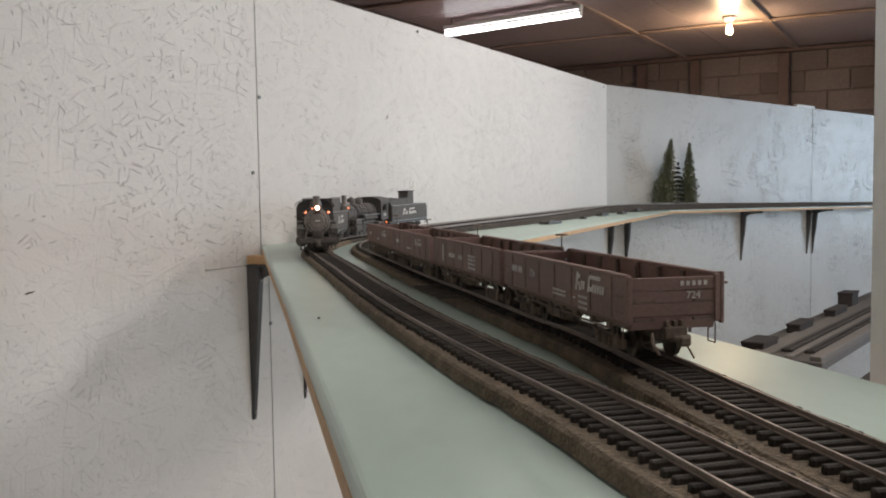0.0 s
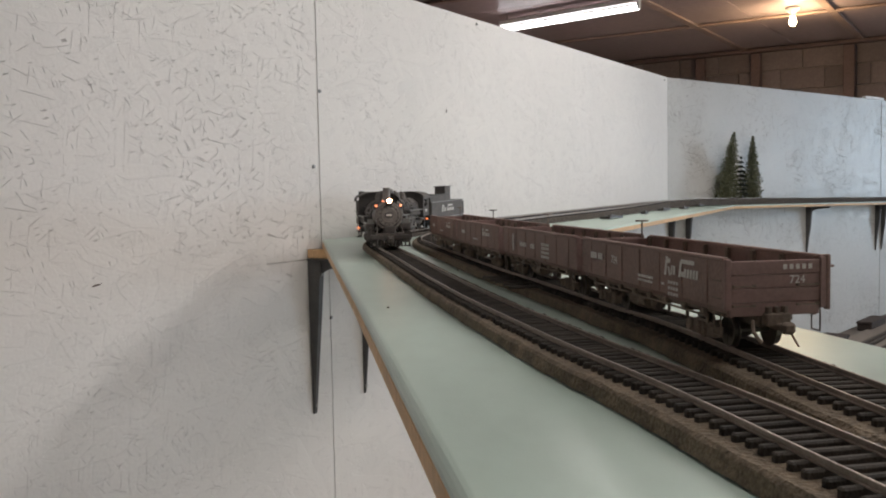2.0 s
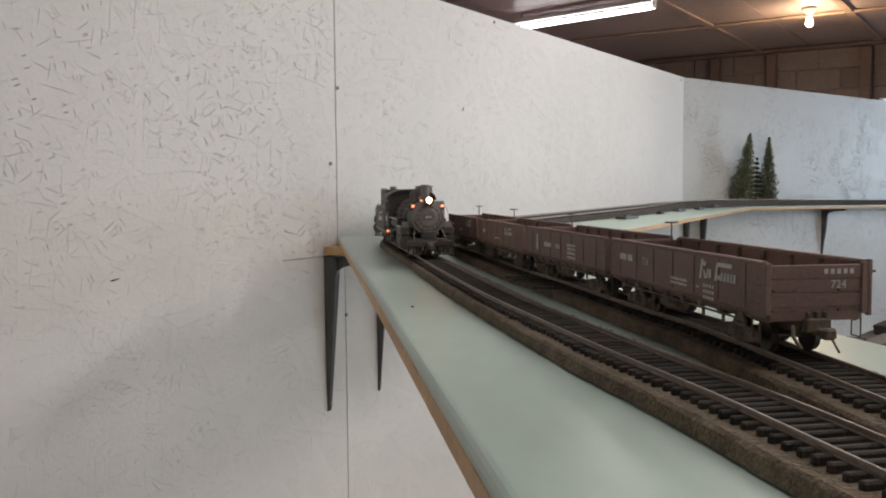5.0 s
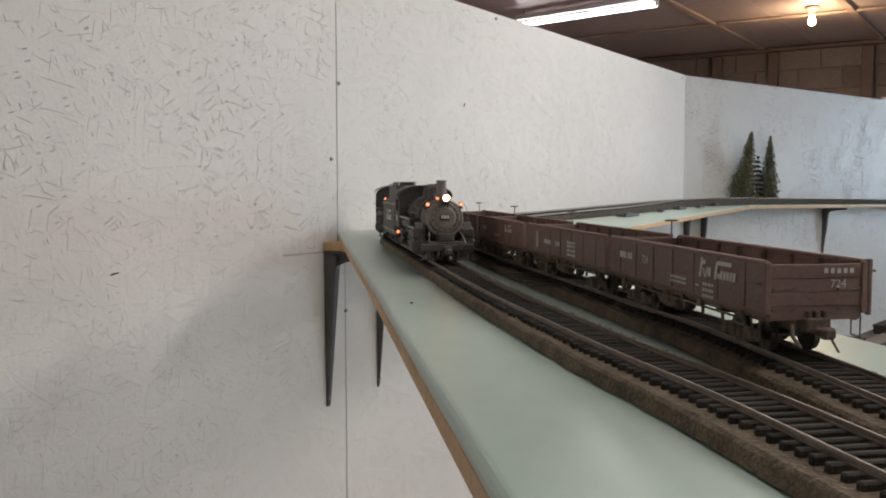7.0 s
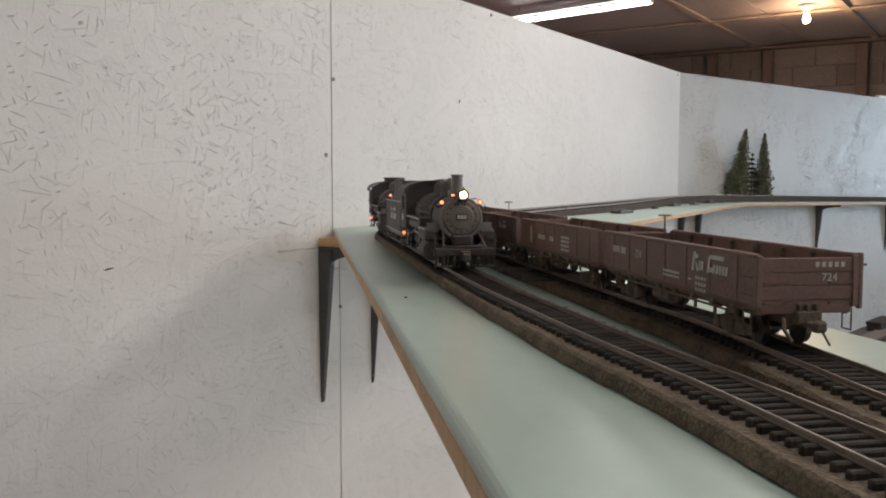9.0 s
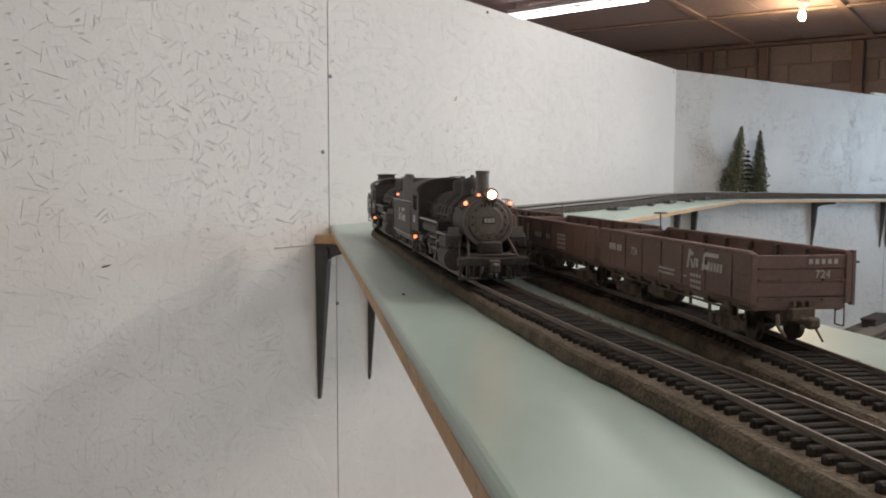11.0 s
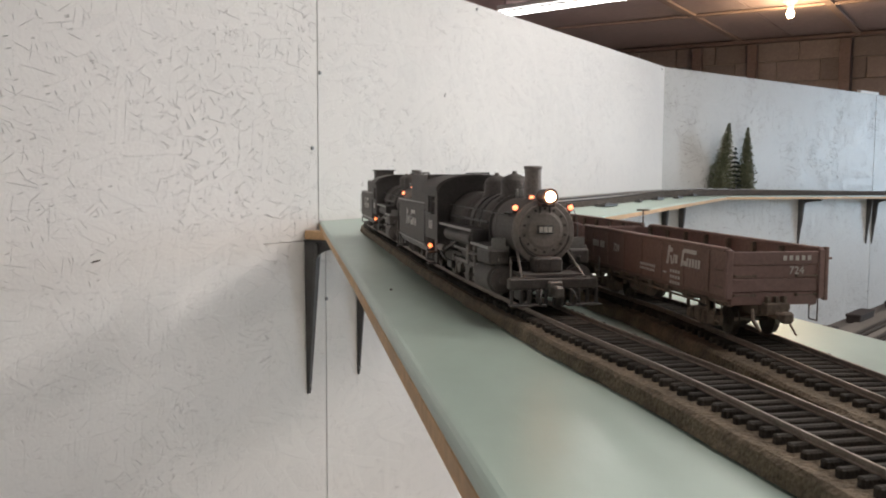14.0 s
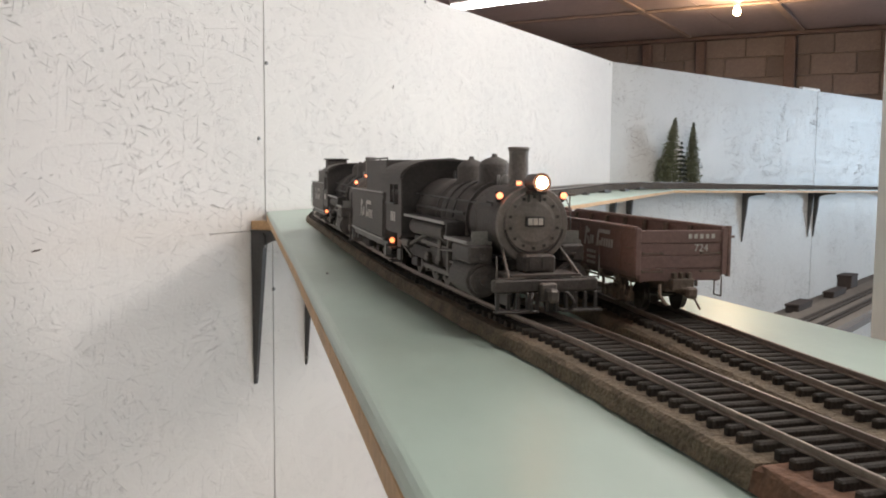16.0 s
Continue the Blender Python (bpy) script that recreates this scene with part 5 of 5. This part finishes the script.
def tender(label, high):
    t = tagged(empty("tender"), label, "tender", "model locomotive tenders")
    bm = bmesh.new()
    box(bm, (0, 0, 0.0165), (0.0520, TL, 0.0050), bevel=0.0008)
    part("tender_frame", bm, M_BLACK, t)
    bm = bmesh.new()
    box(bm, (0, -0.003, 0.0370), (0.0560, TL - 0.012, 0.0360), bevel=0.0022)
    body = part("tank", bm, M_DUST_HAZE, t)
    bm = bmesh.new()
    for z in (0.0200, 0.0545):
        for sx in (-1, 1):
            box(bm, (sx * 0.0282, -0.003, z), (0.0008, TL - 0.014, 0.0012))
    part("rivet_band", bm, M_TRIM, body, "pale edge band")
    for sx in (-1, 1):
        x = sx * 0.0284
        m = Matrix.Translation((x, 0, 0.0385)) @ (RIGHT_TEXT if sx > 0 else LEFT_TEXT)
        bars("name_mark", body, m, script_mark(0.0, 0.0, 0.0029), "white slanting railway name mark")
        for yy in (-TL / 2 + 0.006, TL / 2 - 0.006):
            bm = bmesh.new()
            cyl(bm, (x + sx * 0.0006, yy, 0.0220), (x + sx * 0.0006, yy, 0.0500), 0.0005, seg=6)
            part("grab_iron", bm, M_BLACK, body)
    # coal bunker boards
    bunk = empty("coal_bunker")
    bunk.parent = t
    y0, y1 = -0.010, TL / 2 - 0.006
    boards = [((sx * 0.0255, (y0 + y1) / 2, 0.0615), (0.0014, y1 - y0, 0.0150)) for sx in (-1, 1)] + [((0, y0, 0.0615), (0.0510, 0.0014, 0.0150))]
    if high:
        boards += [((sx * 0.0255, (y0 + y1) / 2, 0.0735), (0.0016, y1 - y0, 0.0100)) for sx in (-1, 1)] + [((0, y, 0.0735), (0.0510, 0.0016, 0.0100)) for y in (y0, y1)]
    for c, size in boards:
        bm = bmesh.new()
        box(bm, c, size, bevel=0.0003)
        part("bunker_board", bm, M_DUST_HAZE, bunk)
    bm = bmesh.new()
    zt = 0.0785 if high else 0.069
    for sx in (-1, 1):
        cyl(bm, (sx * 0.0255, y0, zt + 0.0012), (sx * 0.0255, y1, zt + 0.0012), 0.0006, seg=6)
        for k in range(4):
            yy = y0 + (y1 - y0) * k / 3
            cyl(bm, (sx * 0.0255, yy, zt - 0.002), (sx * 0.0255, yy, zt + 0.0012), 0.0005, seg=6)
    part("bunker_rail", bm, M_BLACK, bunk)
    bm = bmesh.new()
    rnd = random.Random(8 + high)
    for k in range(160):
        p = Vector((rnd.uniform(-0.023, 0.023), rnd.uniform(y0 + 0.003, y1 - 0.002), 0))
        p.z = 0.056 + 0.010 * (1 - abs(p.x) / 0.03) * rnd.uniform(0.6, 1.0)
        bmesh.ops.create_icosphere(bm, subdivisions=1, radius=rnd.uniform(0.0016, 0.0032), matrix=Matrix.Translation(p) @ pose(0, 0, 0, rnd.uniform(0, 90), rnd.uniform(0, 90), 0) @ Matrix.Diagonal((1, 0.8, 0.7, 1)))
    tagged(part("coal", bm, M_BLACK, bunk), kind="stuff")
    bm = bmesh.new()                # brakeman's shelter and water hatch
    if not high:
        box(bm, (0, -0.035, 0.0690), (0.0260, 0.028, 0.0300), bevel=0.0012)
        box(bm, (0, -0.035, 0.0847), (0.0300, 0.033, 0.0014), bevel=0.0004)
        part("doghouse", bm, M_DUST_HAZE, t, "boxy brakeman's shelter on the tank deck")
    else:
        cyl(bm, (0, -0.045, 0.054), (0, -0.045, 0.0600), 0.0085, seg=20)
        part("water_hatch", bm, M_DUST_HAZE, t)
    bm = bmesh.new()
    for sy in (-1, 1):
        box(bm, (0, sy * (TL / 2 + 0.004), 0.0130), (0.0060, 0.0120, 0.0060), bevel=0.001)
    part("coupler", bm, M_RUN, t)
    for sy in (-1, 1):
        for sx in (-1, 1):
            bm = bmesh.new()
            box(bm, (sx * 0.0250, sy * (TL / 2 - 0.004), 0.0085), (0.0060, 0.0080, 0.0010))
            box(bm, (sx * 0.0270, sy * (TL / 2 - 0.004), 0.0125), (0.0010, 0.0070, 0.0090))
            part("tender_step", bm, M_BLACK, t)
    for yy in (-0.052, 0.052):
        tk, sets = truck(t, yy, 0.0076, 0.028, M_DUST_HAZE)
        for ws in sets:
            TURNING.append((ws, 0.0076, ws.location.y, len(ENGINES) - 1))
    TENDERS.append(t)
    return t


engine("weathered black steam locomotive with a lit headlight leading the train")
tender("weathered black tender with high coal boards behind the leading engine", True)
engine("weathered black second steam locomotive with lit lamps")
tender("weathered black tender with a boxy shelter on its deck", False)

# ---------------------------------------------------------------- trees


def conifer(p, height, radius, leaf, seed, lean, layers, label):
    t = tagged(empty("model_tree", pose(*p, lean[0], lean[1], 0)), label, "tree", "model conifers")
    bm = bmesh.new()
    cyl(bm, (0, 0, -0.002), (0, 0, height * 0.97), height * 0.016, height * 0.003, 8)
    part("trunk", bm, M_BARK, t)
    rnd = random.Random(seed)
    verts, faces = [], []
    for k in range(layers):
        f = k / (layers - 1)
        z = height * (0.06 + 0.92 * f)
        r = radius * (1 - f) ** 0.85 * rnd.uniform(0.82, 1.12) + 0.004
        n = max(6, int(26 * (1 - f)) + 5)
        for j in range(n):
            a = 2 * math.pi * (j + rnd.random()) / n
            rr = r * rnd.uniform(0.72, 1.08)
            for q in range(7):       # tufts along a drooping twig
                u = (q + rnd.random()) / 7
                c = Vector((math.cos(a) * rr * u, math.sin(a) * rr * u, z - 0.22 * rr * u + rnd.uniform(-0.003, 0.003)))
                for _ in range(2):
                    s = rnd.uniform(0.003, 0.0065)
                    d1 = Vector((rnd.uniform(-1, 1), rnd.uniform(-1, 1), rnd.uniform(-0.6, 0.8))).normalized() * s
                    d2 = Vector((rnd.uniform(-1, 1), rnd.uniform(-1, 1), rnd.uniform(-1, 1))).normalized() * s * 0.6
                    b = len(verts)
                    verts += [tuple(c - d1), tuple(c + d2), tuple(c + d1), tuple(c - d2)]
                    faces.append((b, b + 1, b + 2, b + 3))
    me = bpy.data.meshes.new("crown")
    me.from_pydata(verts, [], faces)
    me.materials.append(leaf)
    ob = new("crown", me)
    ob.parent = t
    return t


def tree_at(w, b, h, r, leaf, seed, lean, layers, label):
    p = fw(w, b)
    conifer((p.x, p.y, shelf_z(p)), h + 0.016, r, leaf, seed, lean, layers, label)


tree_at(0.335, 0.034, 0.288, 0.074, M_LEAF, 1, (2, 7), 30, "tall olive-green model conifer leaning a little on the shelf")
tree_at(0.425, 0.050, 0.185, 0.044, M_LEAF_DK, 2, (0, 1), 11, "small sparse dark-green model conifer between two taller ones")
tree_at(0.535, 0.034, 0.278, 0.054, M_LEAF, 3, (0, 1), 32, "slim olive-green model conifer on the narrow shelf")

# ---------------------------------------------------------------- odds and ends
# post beside the near shelf
POST = Vector((0.2375, 0.480, 0))
bm = bmesh.new()
box(bm, (0.035, 0, 0), (0.07, 0.04, CEIL), bevel=0.003)
tagged(part("post", bm, M_POST, m=pose(POST.x, POST.y, CEIL / 2, 0, 0, -8)), "white painted upright post beside the shelf edge", "post", kind="structure")

# lower storage table with spare track and boxes
TBL = Vector((1.00, 2.42, 0.865))
tdir = Vector((0.55, 0.72, 0)).normalized()
th = heading(tdir)
tb = tagged(empty("storage_table", pose(*TBL, 0, 0, th)), "grey-brown low table with spare model track and boxes", "table")
bm = bmesh.new()
box(bm, (-0.0375, 0.75, -0.012), (0.245, 1.9, 0.024), bevel=0.003)
part("tabletop", bm, M_GREYTRACK, tb)
bm = bmesh.new()
box(bm, (0.32, 0.75, -0.115), (0.46, 1.9, 0.020), bevel=0.003)
part("lower_shelf", bm, M_GREYTRACK, tb)
for x, h in ((-0.13, 0.841), (0.065, 0.841), (0.52, 0.740)):
    for y in (-0.15, 1.65):
        bm = bmesh.new()
        box(bm, (x, y, h / 2 - 0.865), (0.05 if x < 0.06 or x > 0.1 else 0.03, 0.05, h), bevel=0.004)
        part("leg", bm, M_STUD, tb)
for x, w, h in ((-0.080, 0.050, 0.006), (-0.0005, 0.020, 0.008), (0.066, 0.030, 0.012)):
    bm = bmesh.new()
    box(bm, (x, 0.75, h / 2 + 0.0002), (w, 1.88, h), bevel=0.001)
    part("board_strip", bm, M_PLANK, tb, "grey-brown board strip, darkened in colour for shade")


def on_table(x, y, z):
    return pose(*TBL, 0, 0, th) @ Matrix.Translation((x, y, z))


for x in (-0.030, 0.030):
    bm = bmesh.new()
    for dx in (-0.012, 0.012):
        box(bm, (dx * 0.7, 0, 0.009), (0.002, 1.7, 0.004))
    for j in range(80):
        box(bm, (0, -0.84 + j * 0.021, 0.004), (0.034, 0.009, 0.006))
    tagged(part("spare_track", bm, M_TIE, m=on_table(x, 0.75, 0.001)), "dark spare track length lying on the low table", "track", "spare tracks")
for x, y, s in ((-0.115, -0.06, (0.060, 0.13, 0.020)), (-0.110, 0.31, (0.040, 0.15, 0.024)), (-0.100, 0.70, (0.035, 0.17, 0.018)), (-0.125, 0.98, (0.050, 0.10, 0.050))):
    bm = bmesh.new()
    box(bm, (0, 0, s[2] / 2), s, bevel=0.003)
    box(bm, (0, 0, s[2]), (s[0] + 0.004, s[1] + 0.004, 0.008), bevel=0.002)
    tagged(part("wooden_box", bm, M_DARKBOX, m=on_table(x, y, 0.0064 if x > -0.108 else 0.0004)), "small dark brown wooden box on the low table", "box", "storage boxes")
bm = bmesh.new()
box(bm, (0, 0, 0.012), (0.14, 0.22, 0.024), bevel=0.006)
box(bm, (0, 0, 0.027), (0.12, 0.20, 0.006), bevel=0.002)
tagged(part("plastic_tray", bm, M_PLASTIC, m=on_table(0.21, 0.30, -0.1046)), "grey-blue plastic tray on the low table", "tray")

# wire between the tracks
pts = []
for k in range(15):
    t = k / 14
    x, y = -0.030 + 0.073 * t + 0.012 * math.sin(math.pi * t), 1.00 - 0.30 * t
    pts.append(Vector((x, y, S + 0.0011)))
tagged(tube_along("wire", pts, 0.0007, M_BLACK), "thin black wire lying on the green shelf", "wire")

# bare ties left beside the inner track
for k in range(5):
    q0 = station(INNER, 0.76) + k * 0.023
    p, q = on_path(INNER, q0), on_path(INNER, q0 + 0.01)
    d = (q - p).normalized()
    n = Vector((d.y, -d.x, 0))
    bm = bmesh.new()
    box(bm, (0, 0, 0), (0.030, 0.0026, 0.0024), bevel=0.0004)
    c = p - n * 0.0265
    tagged(part("bare_tie", bm, M_GREYTRACK, m=pose(c.x, c.y, p.z - 0.0038, 0, 0, heading(d) + (8 if k % 2 else -6))), "bare pale tie end beside the inner track", "tie", "bare ties")

# switch machines and plates on the back shelf
for a, b, sx, sy in ((0.95, 0.225, 0.030, 0.095), (1.28, 0.20, 0.018, 0.02), (1.55, 0.17, 0.022, 0.07), (1.72, 0.185, 0.02, 0.05), (2.02, 0.150, 0.02, 0.05)):
    p = rm(a, b)
    bm = bmesh.new()
    box(bm, (0, 0, 0.0045), (sx, sy, 0.007), bevel=0.001)
    box(bm, (0, 0, 0.0090), (sx * 0.4, sy * 0.4, 0.004), bevel=0.001)
    tagged(part("switch_machine", bm, M_BLACK, m=pose(p.x, p.y, shelf_z(p), 0, 0, AXIS)), "flat black switch machine on the mint-green shelf", "switch", "switch machines")

# crumbs on the boards
rnd = random.Random(21)
for x, y in ((0.222, 0.433), (0.262, 0.36), (-0.100, 0.70), (-0.06, 1.02), (0.02, 0.87), (-0.115, 1.15)):
    bm = bmesh.new()
    bmesh.ops.create_icosphere(bm, subdivisions=1, radius=0.0013, matrix=Matrix.Diagonal((rnd.uniform(0.8, 1.7), 1, 0.6, 1)))
    tagged(part("crumb", bm, M_CHIP, m=pose(x, y, S + 0.0008, 0, 0, rnd.uniform(0, 180))), "tiny dark crumb on the green shelf", "crumb", "crumbs")

lay_ties(outer_track, OUTER, 0.15, 1.26)
lay_ties(inner_track, INNER, 0.15, 1.26)

# ---------------------------------------------------------------- movement
# Station along the outer track of the leading engine's front, in metres, by time.
FRONTS = [
    (0.0, 2.012), (1.5, 1.934), (3.0, 1.840), (3.5, 1.804), (6.5, 1.618), (7.0, 1.583), (8.5, 1.489), (9.0, 1.459),
    (11.5, 1.310), (12.5, 1.254), (13.0, 1.228), (14.5, 1.152), (15.5, 1.104), (16.0, 1.074),
]
PITCH = 0.440                  # from engine to engine


def front_at(t):
    """The front's station, gliding through the rows."""
    r = FRONTS
    t = min(max(t, r[0][0]), r[-1][0])
    i = max(j for j in range(len(r) - 1) if r[j][0] <= t)
    h = r[i + 1][0] - r[i][0]
    slope = lambda j: (r[min(j + 1, len(r) - 1)][1] - r[max(j - 1, 0)][1]) / (r[min(j + 1, len(r) - 1)][0] - r[max(j - 1, 0)][0])
    u = (t - r[i][0]) / h
    return ((2 * u ** 3 - 3 * u ** 2 + 1) * r[i][1] + (u ** 3 - 2 * u ** 2 + u) * h * slope(i) + (3 * u ** 2 - 2 * u ** 3) * r[i + 1][1] + (u ** 3 - u ** 2) * h * slope(i + 1))


def riding(s, half):
    """The pose of a vehicle whose middle is at s, facing down the line."""
    p, q = on_path(OUTER, s - half), on_path(OUTER, s + half)
    c, d = (p + q) / 2, p - q
    return pose(c.x, c.y, c.z, math.degrees(math.atan2(d.z, d.xy.length)), 0, heading(d))


def motions():
    coarse = [k * 0.25 for k in range(65)]
    fine = [k * 0.1 for k in range(161)]
    for k, (e, t) in enumerate(zip(ENGINES, TENDERS)):
        walk(e, [(x, riding(front_at(x) + k * PITCH + 0.115, 0.045)) for x in coarse])
        walk(t, [(x, riding(front_at(x) + k * PITCH + 0.115 + 0.115 + 0.012 + TL / 2, 0.052)) for x in coarse])
    s0 = front_at(0)
    for ws, r, y, k in TURNING:
        walk(ws, [(x, pose(0, y, r, -math.degrees((s0 - front_at(x)) / r), 0, 0)) for x in fine])
    for rod, sx, r, k in RODS:
        rows = []
        for x in fine:
            a = (s0 - front_at(x)) / r + (math.pi / 2 if sx > 0 else 0)
            rows.append((x, pose(sx * 0.0215, 0.0050 * math.sin(a), r + 0.0050 * math.cos(a))))
        walk(rod, rows)


motions()
